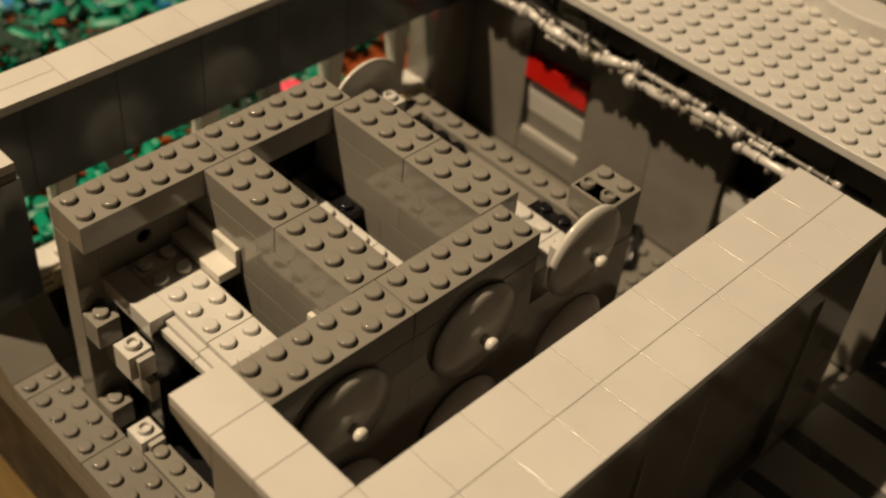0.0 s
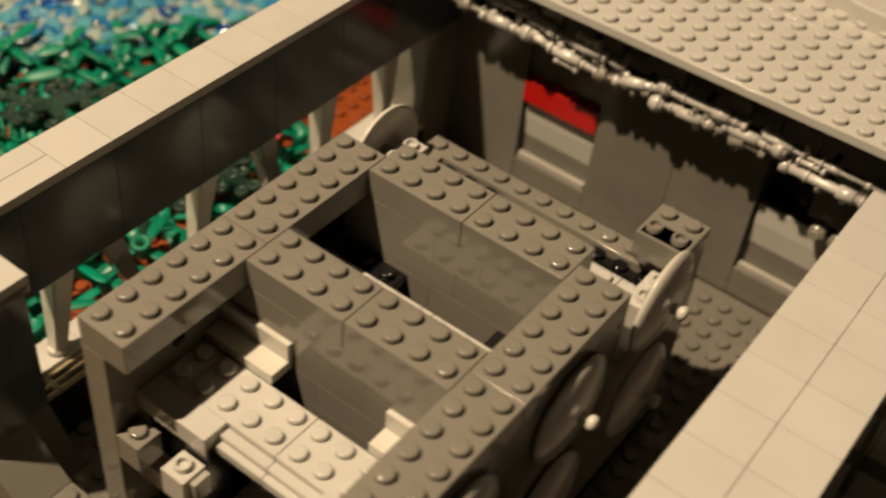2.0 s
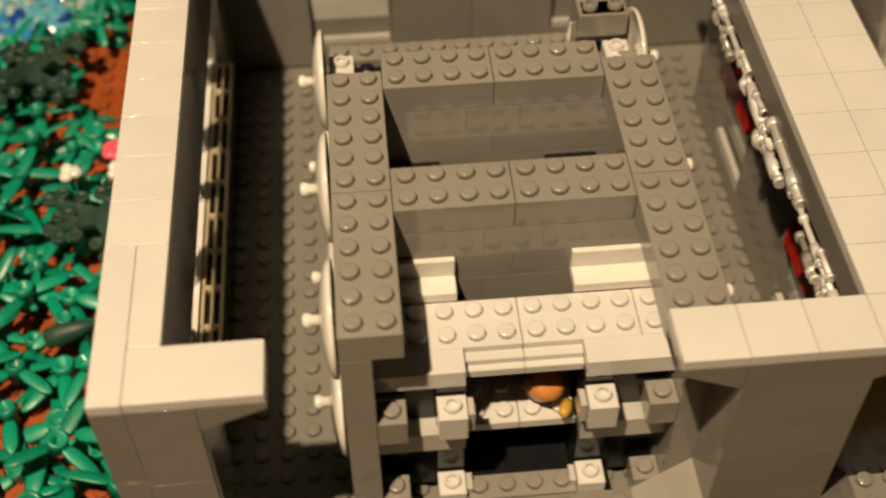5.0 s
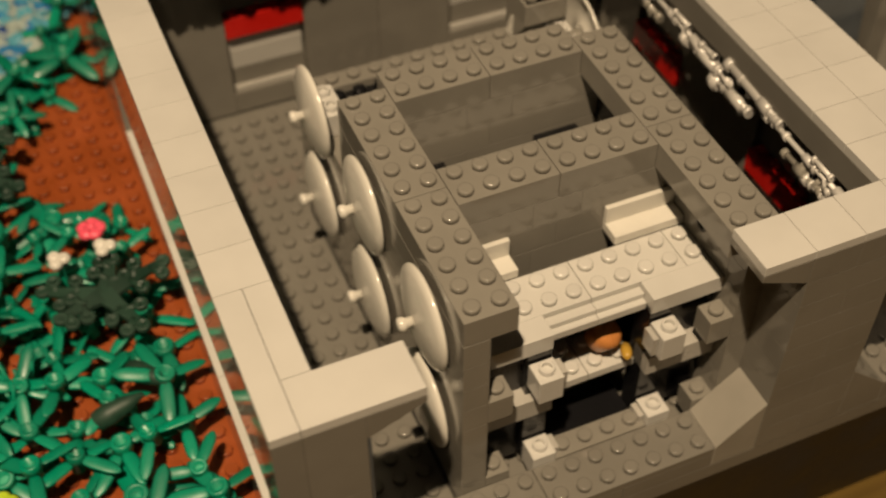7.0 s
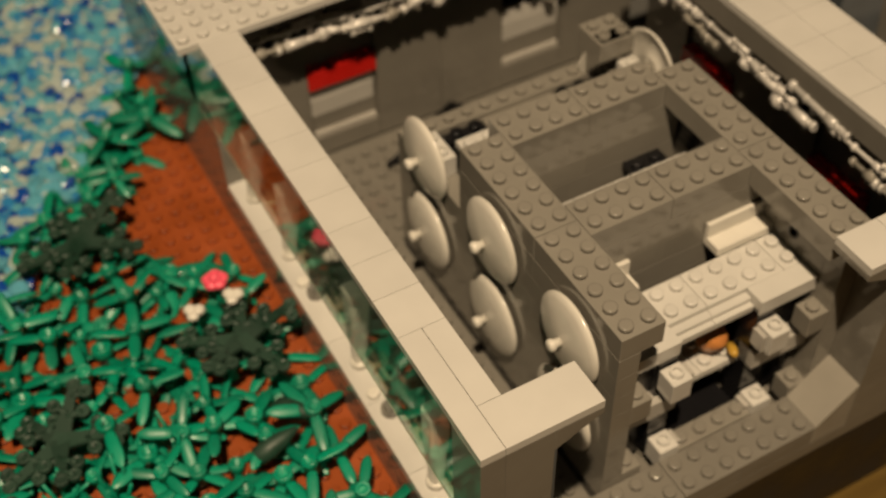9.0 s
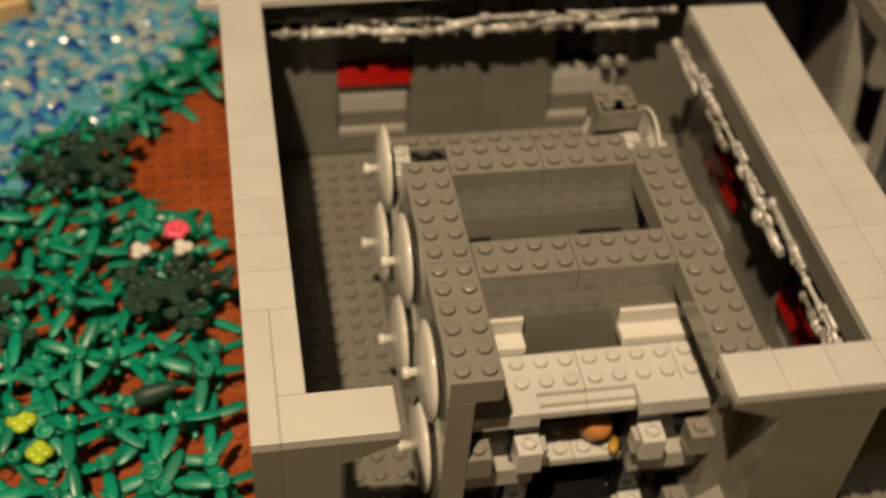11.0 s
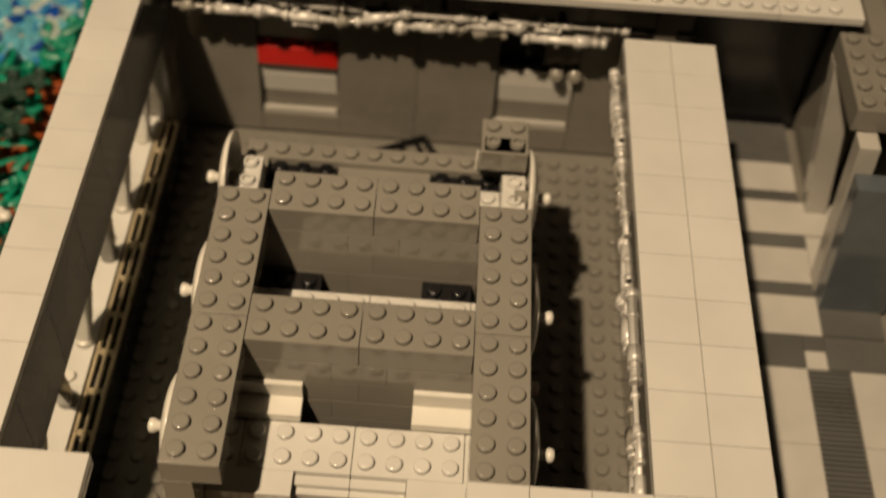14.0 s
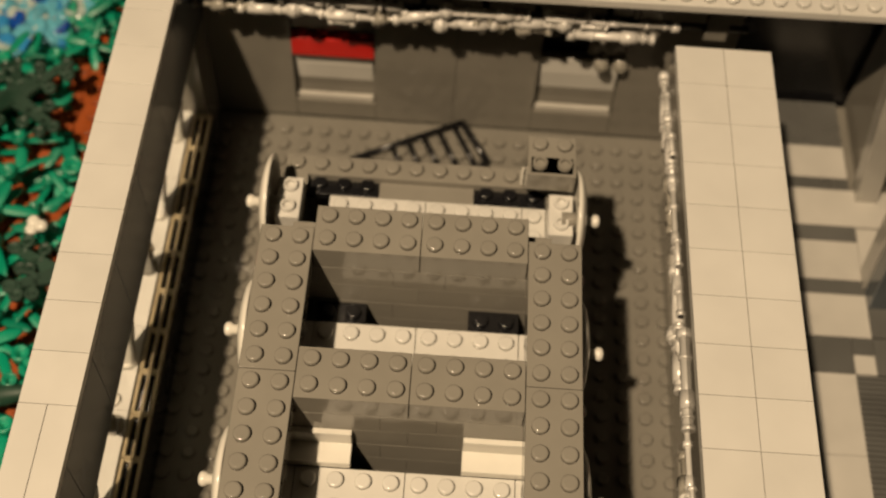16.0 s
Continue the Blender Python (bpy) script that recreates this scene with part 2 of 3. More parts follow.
for x in (12, 16, 20):
    part("plate", piece(4, 2, 1.2, DARK), floor, x, -15, 0.4)

# ---- walls ----
RAIL = plastic("dull_tan_plastic", (0.36, 0.30, 0.19), 0.3, 0.1)
GLASS = plastic("clear_greenish_plastic", (0.80, 0.90, 0.84), 0.03, 0.0, 0.02, 1.0)
GLASS.node_tree.nodes["Bump"].inputs["Strength"].default_value = 0.03
EDGE = plastic("pale_green_clear_edge", (0.40, 0.46, 0.33), 0.2, 0.1, 0.1)
west = thing("wall_west", -12, 0, 0, "window wall of dark glossy panels under pale grey tiles", "wall", kind="structure")
for y in range(-15, 28, 4):
    part("panel", piece(0.45, 4, 4.0, PANEL, None), west, -11.45, y if y > -15 else -14.999, 7.6)
for y, length in ((-14.999, 12), (-2.999, 32)):
    pane = part("pane", piece(0.12, length, 5.1, GLASS, None, edge=0.004), west, -13, y, 6.5)
    lip = part("lip", piece(0.13, length, 0.10, EDGE, None), west, -13.005, y, 6.38)
    lip.visible_shadow = False
    pane.visible_shadow = False
part("tile", piece(1, 6, 0.4, LIGHT, None), west, -13, -15, 11.61)
part("tile", piece(1, 4, 0.4, LIGHT, None), west, -12, -13, 11.61)
part("tile", piece(4, 2, 0.4, LIGHT, None), west, -12, -15, 11.61)
for y in range(-9, 11, 2):
    part("tile", piece(2, 2, 0.4, LIGHT, None), west, -13, y, 11.61)
# sill of white pieces, ribbed rail inside it
for y in range(-13, 10, 4):
    part("sill", piece(1.3, 4, 0.5, LIGHT, None), west, -13, y, 2.4)
    part("brick", piece(1.2, 4, 2.4, DARK, None), west, -13, y, 0)
part("panel", piece(2, 16, 7.55, DARK, None, gap=0.003, edge=0.004), west, -12.99, 11.0, 0.02)
for k in range(12):
    bm = bmesh.new()
    for x in (0.0, 0.37, 0.74):
        block(bm, x, x + 0.13, 0.02, 1.98, 0.12, 0.4)
    for y in (0.02, 1.88):
        block(bm, 0.02, 0.86, y, y + 0.1, 0.1, 0.36)
    part("grille_tile", finish(bm, "grille_tile", RAIL), west, -11.66, -13 + 2 * k, 2.3)
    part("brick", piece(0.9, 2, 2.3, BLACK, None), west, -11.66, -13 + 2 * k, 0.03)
# slanted window posts
def post(y0, y1, material):
    bm = bmesh.new()
    lo, hi = Vector((-12.15, y0, 2.9)), Vector((-11.75, y1, 7.62))
    rows = []
    for f, w in ((0, 0.34), (0.12, 0.30), (1, 0.5)):
        c = lo.lerp(hi, f)
        rows.append([bm.verts.new((c + Vector((sx * w, sy * w, 0))) * U) for sx, sy in ((-1, -1), (1, -1), (1, 1), (-1, 1))])
    for a, b in zip(rows, rows[1:]):
        for k in range(4):
            bm.faces.new((a[k], a[(k + 1) % 4], b[(k + 1) % 4], b[k]))
    bm.faces.new(rows[0][::-1])
    bm.faces.new(rows[-1])
    bmesh.ops.bevel(bm, geom=bm.edges[:], offset=0.07 * U, segments=2, affect="EDGES")
    lathe(bm, ((0.42, -0.02), (0.42, 0.3), (0.36, 0.36)), lo.x, lo.y, 2.9, 14)
    return finish(bm, "post", material)


for y0, y1, m in ((-9.9, -9.6, WHITE), (-5.75, -7.5, DARK), (-2.75, -2.45, WHITE), (1.95, 0.75, DARK), (4.9, 4.65, WHITE), (9.4, 8.8, WHITE)):
    part("window_post", post(y0, y1, m), west, 0, 0, 0)
for y in (-11.6, -4.6, 2.9):
    bm = bmesh.new()
    lathe(bm, STUD, 0, 0, 0, 14)
    part("stud", finish(bm, "stud", WHITE), west, -12.4, y, 2.9)

# south-west gate pier with its slopes
pier_w = thing("gate_pier", -11.5, -14, 0, "dark grey brick gate pier with sloped foot and pale tiles", "pier", "gate piers")
for k in range(3):
    part("brick", snug(1, 2, 3.72, DARK), pier_w, -13, -15, 0.41 + 3.73 * k)
for z, h in ((0.41, 4.79), (5.21, 2.4), (7.62, 3.98)):
    part("brick", snug(2, 2, h, DARK), pier_w, -12, -15, z)
part("slope", wedge(((-10, 10.4), (-8, 11.3), (-8, 11.6), (-10, 11.6)), -15, -13, DARK), pier_w, 0, 0, 0)
part("slope", wedge(((-10, 3.4), (-10, 0.41), (-8, 0.41), (-8, 1.6)), -15, -13, DARK), pier_w, 0, 0, 0)
part("brick", piece(2, 0.95, 6.1, PANEL, None), pier_w, -11.99, -12.99, 3.4)
# added dark sheet: puts the shade of the pier's east face into colour
part("panel", piece(0.12, 1.98, 7.0, PANEL, None), pier_w, -9.99, -14.99, 3.42)
part("slope", wedge(((-11, 2.9), (-11, 0.0), (-9.2, 0.0)), -13.1, -11.6, DARK), pier_w, 0, 0, 0)

# south-east gate pier
pier_e = thing("gate_pier", 8, -14, 0, "broad dark grey brick pier between two gate openings", "pier", "gate piers")
for k in range(9):
    z = 0.41 + 1.244 * k
    if k % 2:
        part("brick", snug(4, 2, 1.236, DARK), pier_e, 6, -15, z)
    else:
        part("brick", snug(2, 2, 1.236, DARK), pier_e, 6, -15, z)
        part("brick", snug(2, 2, 1.236, DARK), pier_e, 8, -15, z)
part("slope", wedge(((6, 10.4), (4, 11.3), (4, 11.6), (6, 11.6)), -15, -13, DARK), pier_e, 0, 0, 0)
part("slope", wedge(((10, 10.4), (12, 11.3), (12, 11.6), (10, 11.6)), -15, -13, DARK), pier_e, 0, 0, 0)
part("slope", wedge(((6, 3.4), (6, 0.41), (4, 0.41), (4, 1.6)), -15, -13, MID), pier_e, 0, 0, 0)
part("slope", wedge(((10, 3.4), (10, 0.41), (12, 0.41), (12, 1.6)), -15, -13, DARK), pier_e, 0, 0, 0)
for x in (4, 6, 8, 10):
    part("tile", piece(2, 2, 0.4, LIGHT, None), pier_e, x, -15, 11.61)

# window panels shared by the rear and the east wall: upper half upright, lower half leaning back
def window_panel(low, top):
    bm = bmesh.new()
    mid = low * 0.45 + top * 0.55
    rows = [[bm.verts.new(Vector((u, v, z)) * U) for v, z in ((0, top), (0, mid), (0.14, low), (0.4, low), (0.4, top))] for u in (0.02, 3.78)]
    bm.faces.new(rows[0])
    bm.faces.new(rows[1][::-1])
    for k in range(5):
        bm.faces.new((rows[0][k], rows[1][k], rows[1][(k + 1) % 5], rows[0][(k + 1) % 5]))
    return finish(bm, "window_panel", LIGHT)


# east wall: a beam and tiles on top, the wall and its windows set back below
east = thing("wall_east", 12, -2, 0, "dark grey partition wall with recessed windows under pale tiles", "wall", kind="structure")
EX = 11.55
for y0, d in ((-13, 8), (-5, 8), (3, 6)):
    part("beam", snug(4, d, 1.2, DARK), east, 10, y0, 10.4)
for y0, d in ((-13, 4.5), (-4.5, 3), (-1.5, 3), (5.5, 3.5)):
    part("panel", piece(14 - EX, d, 10.38, DARK, None), east, EX, y0, 0.01)
for y0 in (-8.5, 1.5):
    part("brick", piece(14 - EX, 4, 1.3, DARK, None), east, EX + 0.02, y0, 0.01)
    part("sill", piece(0.3, 3.8, 0.32, WALLGREY, None), east, EX + 0.1, y0 + 0.1, 1.32)
    part("window_panel", window_panel(2.6, 4.75), east, EX + 0.3, y0 + 3.9, 0, rz=-90)
    part("recess", piece(1.5, 4, 3.45, DARK, None), east, EX + 0.5, y0, 1.32)
    part("red_brick", piece(1, 4, 1.2, RED), east, EX - 0.2, y0, 4.8)
    part("brick", piece(1.4, 4, 1.3, DARK, None), east, EX + 0.85, y0, 4.8)
    part("brick", piece(2, 4, 4.2, DARK, None), east, EX + 0.3, y0, 6.16)
for y in range(-13, 9, 2):
    part("tile", piece(2, 2, 0.4, LIGHT, None), east, 10, y, 11.61)
    part("tile", piece(2, 2, 0.4, LIGHT, None), east, 12, y, 11.61)

part("panel", piece(3.98, 0.25, 9.9, BLACK, None), east, 10.02, -13.27, 0.45)

# north wall: tall panels and two recessed windows
north = thing("wall_north", 2, 14, 0, "dark grey panelled rear wall with two recessed windows", "wall", kind="structure")
NY = 13.5
for x, w in ((-13, 6), (-3, 4), (1, 4), (9, 5)):
    part("panel", piece(w, 1, 11.5, DARK, None), north, x, NY, 0.06)
for x in (-7, 5):
    low, top, sill = (2.6, 4.75, 1.3) if x < 0 else (3.1, 5.3, 1.6)
    part("brick", piece(4, 1, sill - 0.07, DARK, None), north, x, NY + 0.02, 0.06)
    part("sill", piece(3.8, 0.3, 0.32, WALLGREY, None), north, x + 0.1, NY + 0.1, sill)
    part("window_panel", window_panel(low, top), north, x + 0.1, NY + 0.3, 0)
    part("recess", piece(4, 0.4, 3.7, DARK, None), north, x, NY + 0.45, sill)
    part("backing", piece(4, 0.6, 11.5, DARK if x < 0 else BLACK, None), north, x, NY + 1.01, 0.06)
part("red_brick", piece(4, 1, 1.2, RED), north, -7, NY - 0.1, 4.8)
part("brick", piece(4, 1, 5.4, DARK, None), north, -7, NY + 0.3, 6.15)
part("brick", piece(1.8, 0.9, 2.6, DARK, None), north, 7.2, NY + 0.1, 6.0)
part("brick", piece(4, 1, 3.0, DARK, None), north, 5, NY + 0.2, 8.6)

# roof plates over the rear
roof = thing("roof", 3, 20, 11.6, "pale grey studded roof plates over the rear rooms", "roof", kind="structure")
for x, w, n in ((-14, 31, 12), (17, 3.8, 12)):
    for y, d in ((11, 6), (17, 12)):
        part("plate", piece(w, d, 0.4, LIGHT, "full", 12), roof, x, y, 11.6)
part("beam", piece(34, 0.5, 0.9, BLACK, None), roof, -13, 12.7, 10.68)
roof.rotation_euler, roof.location.z = (0, -0.013, 0), 11.82 * U  # the plates lie a little higher at their east end
disc = thing("round_platform", 6.2, 23.8, 12.0, "raised round pale grey platform with a dark studded centre", "platform")
bm = bmesh.new()
lathe(bm, ((5.5, 0.02), (5.5, 0.85), (5.42, 0.95), (3.75, 0.95), (3.7, 0.3)), 6.2, 23.8, 12.0, 72, smooth=False)
part("rim", finish(bm, "rim", LIGHT), disc, 0, 0, 0)
bm = bmesh.new()
lathe(bm, ((3.69, 0.02), (3.69, 0.45)), 6.2, 23.8, 12.0, 48)
for i in range(-3, 4):
    for j in range(-3, 4):
        if i * i + j * j < 11:
            lathe(bm, STUD, 6.2 + i, 23.8 + j, 12.45, 12)
part("centre", finish(bm, "centre", DARK), disc, 0, 0, 0)
disc.rotation_euler, disc.location.z = (0, -0.013, 0), 12.26 * U

# ---- the room east of the partition ----
side = thing("floor", 18, -2, 0, "pale and dark banded tile floor of the side room", "floor", kind="structure")
part("baseplate", piece(16, 29, 1.0, DARK, None), side, 14, -12.99, -0.4)
PALE = plastic("pale_floor_plastic", (0.44, 0.425, 0.39), 0.16, 0.03, 0.08)
BAND = plastic("grooved_dark_grey", (0.09, 0.09, 0.085), 0.3)
for y0, y1, x1, m in ((13, 15.9, 21, BAND), (11, 13, 21, PALE), (10.3, 11, 21, BAND), (8.1, 10.3, 24, PALE), (7.2, 8.1, 21, BAND), (5, 7.2, 21, PALE), (4.2, 5, 24, BAND),
                      (1.9, 4.2, 21, PALE), (0, 1.9, 20, BAND)):
    part("tile", piece(x1 - 14, y1 - y0, 0.4, m, None), side, 14, y0, 0.6)
part("tile", piece(1, 1, 0.4, PALE, None), side, 20, 0, 0.61)
part("tile", piece(1, 0.9, 0.4, BAND, None), side, 20, 1, 0.6)
part("tile", piece(3, 1.9, 0.4, BAND, None), side, 21, 0, 0.6)
part("tile", piece(3, 2.2, 0.4, BAND, None), side, 21, 1.95, 0.6)
part("tile", piece(3, 3, 0.4, PALE, None), side, 21, 5, 0.6)
bm = bmesh.new()
block(bm, 0.01, 1.99, 0.01, 0.99, 0, 0.24, 0.02)
for k in range(4):
    block(bm, 0.03, 1.97, 0.06 + 0.25 * k, 0.18 + 0.25 * k, 0.22, 0.4, 0.02)
GROOVED = finish(bm, "grille_tile", BAND)
for y in (-4, -8, -12):
    part("tile", piece(6, 4, 0.4, PALE, None), side, 14, y, 0.6)
    part("tile", piece(8, 4, 0.4, PALE, None), side, 22, y, 0.6)
    for k in range(4):
        part("grille_tile", GROOVED, side, 20, y + k, 0.6)
# slanted side-room posts and their dark header
frame_e = thing("slanted_frame", 22, 7, 0.6, "slanted grey side-room posts under a dark studded header", "frame")
def slant(y, w, x0, x1, z1, m):
    return wedge(((x0, 1.0), (x0 + w, 1.0), (x1 + w, z1), (x1, z1)), y, y + 1, m)
part("post", slant(9.6, 1.1, 21.2, 19.7, 10.8, WALLGREY), frame_e, 0, 0, 0)
part("post", slant(4.6, 0.9, 20.9, 20.0, 10.8, WALLGREY), frame_e, 0, 0, 0)
part("panel", piece(1, 8, 9.8, DARK, None), frame_e, 24.4, 3, 1.0)
part("panel", piece(1, 5.1, 10.5, DARK, None), frame_e, 21.4, 10.7, 1.0)
part("panel", slant(3.5, 3.2, 21.0, 20.2, 9.4, PANEL), frame_e, 0, 0, 0)
part("header", piece(4, 5, 1.2, DARK), frame_e, 19.7, 5.6, 10.8)
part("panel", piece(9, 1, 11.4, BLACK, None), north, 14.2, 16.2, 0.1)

# ---- the toy vehicle ----
tank = thing("toy_vehicle", 0, -6, 0, "half-built dark grey brick vehicle with round side discs", "toy vehicle")
for y in (-13, -7):
    part("beam", piece(2, 6, 1.2, BODY), tank, -6, y, 10.4)
    part("beam", piece(2, 6, 1.2, BODY), tank, 4, y, 10.4)
for y in (-2, -8):
    for x in (-4, 0):
        part("beam", piece(4, 2, 1.2, BODY), tank, x, y, 10.4)
# side walls: two studs thick above the deck, one below
for s in (0, 1):
    for k in range(2):
        z = 8.0 + 1.2 * k
        for y0, d in (((-12, 5), (-7, 6)) if k else ((-12, 3), (-9, 4), (-5, 4))):
            part("brick", snug(1, d, 1.19, BODY), tank, 5 if s else -6, y0, z)
        part("brick", snug(1, 1, 1.19, BODY), tank, 5 if s else -6, -13, z)
    for k in range(6):
        z = 0.8 + 1.2 * k
        for y0, d in (((-13, 6), (-7, 6), (-1, 6)) if k % 2 else ((-13, 4), (-9, 6), (-3, 8))):
            part("brick", snug(1, d, 1.19, BODY), tank, 5 if s else -6, y0, z)
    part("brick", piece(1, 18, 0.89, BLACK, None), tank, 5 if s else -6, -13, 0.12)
# cross walls under the bars
for y0 in (-2, -8):
    for k, cuts in ((1, ((-5, 4), (-1, 2), (1, 4))), (0, ((-5, 5), (0, 5)))):
        for x, w in cuts:
            part("brick", snug(w, 2 if k else 1, 1.19, BODY), tank, x, y0 if k else y0 + 0.0, 8.0 + 1.2 * k)
            if not k:
                part("brick", snug(w, 1, 1.19, BODY), tank, x, y0 + 1, 8.0)
# the shaft walls below the deck
for y0, m in ((-8, BODY), (-2, BODY), (4, BODY)):
    for k in range(6):
        for x in (-5, -1, 3) if k % 2 else (-5, 0):
            w = (4, 4, 2)[(-5, -1, 3).index(x)] if k % 2 else 5
            part("brick", snug(w, 1, 1.19, m), tank, x, y0, 0.8 + 1.2 * k - 0.02)
# pale deck plates
for x in (-4, 0):
    part("deck_plate", piece(4, 2, 0.4, LIGHT), tank, x, -11, 7.6)
    part("deck_plate", piece(4, 3, 0.4, LIGHT), tank, x, -6, 7.6)
for y, d in ((-11, 2), (-6, 3)):
    for x in (-5, 4):
        part("deck_plate", piece(1, d, 0.4, LIGHT), tank, x, y, 7.6)
part("brick", piece(3, 1, 0.8, LIGHT, None), tank, -5, -12, 7.22)
part("brick", piece(3, 1, 0.8, LIGHT, None), tank, 2, -12, 7.22)
for x in (-2, 0):
    bm = bmesh.new()
    block(bm, GAP, 2 - GAP, -0.02, 0.6, 0, 0.36)
    block(bm, GAP, 2 - GAP, 0.22, 0.6, 0.34, 0.62)
    part("rail_plate", finish(bm, "rail_plate", LIGHT), tank, x, -11.6, 7.15)
# seats against the cross wall
for x, w in ((-5, 3), (2, 3)):
    bm = bmesh.new()
    block(bm, GAP, w - GAP, 0.0, 1.0, 0.0, 0.42)
    block(bm, GAP, w - GAP, 0.78, 1.0, 0.4, 1.2)
    part("seat", finish(bm, "seat", WHITE), tank, x, -9.0, 8.0, label="pale grey moulded seat")
# black pieces in the rear well
part("black_plate", piece(2, 1, 0.4, BLACK), tank, -4, -3, 7.45)
part("black_plate", piece(2, 1, 0.4, BLACK), tank, 2, -3, 7.45)
# thin black sheets added over the grey side walls to darken the well
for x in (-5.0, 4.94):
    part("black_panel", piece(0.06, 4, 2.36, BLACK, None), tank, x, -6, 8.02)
# small pin holes in the inner side walls: black discs paint their shaded depth
for x, s in ((5.0, -1), (-5.0, 1)):
    bm = bmesh.new()
    lathe(bm, ((0.24, 0.0), (0.3, 0.0), (0.3, 0.03), (0.22, 0.03), (0.2, -0.0)), n=18)
    part("pin_hole", finish(bm, "pin_hole", BLACK), tank, x, -10.1, 8.95, ry=s * 90)
# front face: hollow-stud blocks, small shelves, cabin floor
for s in (-1, 1):
    for z in (5.6, 0.8):
        part("hollow_block", piece(1, 1, 1.2, LIGHT, "hollow", 20), tank, s * 2.5 - 0.5, -13, z, label="pale block with a hollow stud")
        part("corner_block", piece(1, 1, 1.2, BODY), tank, s * 4.5 - 0.5, -13, z)
        part("clip", piece(0.24, 0.7, 0.95, WALLGREY, None), tank, 1.75 if s > 0 else -1.99, -12.75, z + 0.12)
    # WALLGREY, not LIGHT: shade over the bar is worked into its grey
    part("bar", piece(3, 1, 1.0, WALLGREY, None), tank, -5 if s < 0 else 2, -12.3, 3.9)
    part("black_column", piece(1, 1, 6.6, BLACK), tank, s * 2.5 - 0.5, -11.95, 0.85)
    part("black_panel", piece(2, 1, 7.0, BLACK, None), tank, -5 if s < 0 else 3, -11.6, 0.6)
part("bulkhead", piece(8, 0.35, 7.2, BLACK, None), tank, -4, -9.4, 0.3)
for x in (-2, 0):
    part("floor_plate", piece(2, 2, 0.4, LIGHT), tank, x, -11.45, 3.6)
# black in place of dark grey: the gap's shade is in its colour
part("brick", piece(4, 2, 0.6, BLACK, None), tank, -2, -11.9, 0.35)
part("plate", piece(4, 1, 0.4, BODY), tank, -2, -12.98, 1.1)
# rear frame behind the back bar
part("rear_plate", piece(10, 1, 0.4, BODY), tank, -6, 4, 7.6)
part("rear_plate", piece(2, 1, 0.4, BODY), tank, 4, 4, 7.6)
for x in (-4, 0):
    part("pale_plate", piece(4, 3, 0.4, LIGHT), tank, x, 0, 7.6)
part("pale_plate", piece(1, 3, 0.4, LIGHT), tank, 4, 0, 7.6)
part("black_plate", piece(3, 1, 0.4, BLACK), tank, -5, 3.3, 7.2)
part("black_plate", piece(3, 1, 0.4, BLACK), tank, 2, 3.3, 7.2)
part("brick", piece(4, 1, 0.9, BODY, None), tank, -2, 3.01, 6.8)
part("axle_block", piece(1, 2, 1.1, LIGHT, "hollow", 20), tank, -6, 1, 8.0, label="pale block with two hollow studs")
part("axle_block", piece(1, 2, 1.1, LIGHT, "hollow", 20), tank, 5, 1, 8.0, label="pale block with two hollow studs")
# inverted slope brick standing on the rear plate
bm = bmesh.new()
lo = [bm.verts.new(Vector(p) * U) for p in ((4.02, 4.02, 8.02), (5.98, 4.02, 8.02), (5.98, 4.98, 8.02), (4.02, 4.98, 8.02))]
hi = [bm.verts.new(Vector(p) * U) for p in ((4.02, 3.02, 9.3), (5.98, 3.02, 9.3), (5.98, 4.98, 9.3), (4.02, 4.98, 9.3))]
up = [bm.verts.new(Vector(p) * U) for p in ((4.02, 3.02, 10.35), (5.98, 3.02, 10.35), (5.98, 4.98, 10.35), (4.02, 4.98, 10.35))]
for a, b in ((lo, hi), (hi, up)):
    for k in range(4):
        bm.faces.new((a[k], a[(k + 1) % 4], b[(k + 1) % 4], b[k]))
bm.faces.new(lo[::-1])
bm.faces.new(up)
bmesh.ops.bevel(bm, geom=bm.edges[:], offset=0.03 * U, segments=1, affect="EDGES")
for x in (4.5, 5.5):
    lathe(bm, STUD, x, 4.5, 10.35, 16)
    hollow_stud(bm, x, 3.5, 10.38, 20)
inverted = part("inverted_slope", finish(bm, "inverted_slope", BODY), tank, 0, 0, 0)
# no hollow is cut: a flat black sheet paints the recess's shade
part("recess", piece(1.7, 0.78, 0.03, BLACK, None), inverted, 4.15, 3.12, 10.34)
for k in range(6):
    w = 0.62 - 0.09 * k
    part("rib", piece(0.1, w, 0.1, WHITE, None), inverted, 3.9, 4.1, 8.05 + 0.2 * k)
# side discs with their hub pins
bm = bmesh.new()
lathe(bm, ((0.5, 0.0), (0.6, 0.12), (1.2, 0.10), (1.75, -0.02), (1.98, -0.14), (2.0, -0.06), (1.96, 0.03), (1.75, 0.14), (1.3, 0.26), (0.7, 0.35), (0.25, 0.38)), n=48)
dish = finish(bm, "disc", WHITE)
bm = bmesh.new()
lathe(bm, ((0.2, 0.35), (0.2, 0.62), (0.26, 0.68), (0.28, 0.8), (0.24, 0.9), (0.12, 0.95)), n=16)
hub = finish(bm, "hub_pin", WHITE)
bm = bmesh.new()
lathe(bm, ((0.3, -0.6), (0.3, 0.1)), n=12)
axle = finish(bm, "axle", BODY)
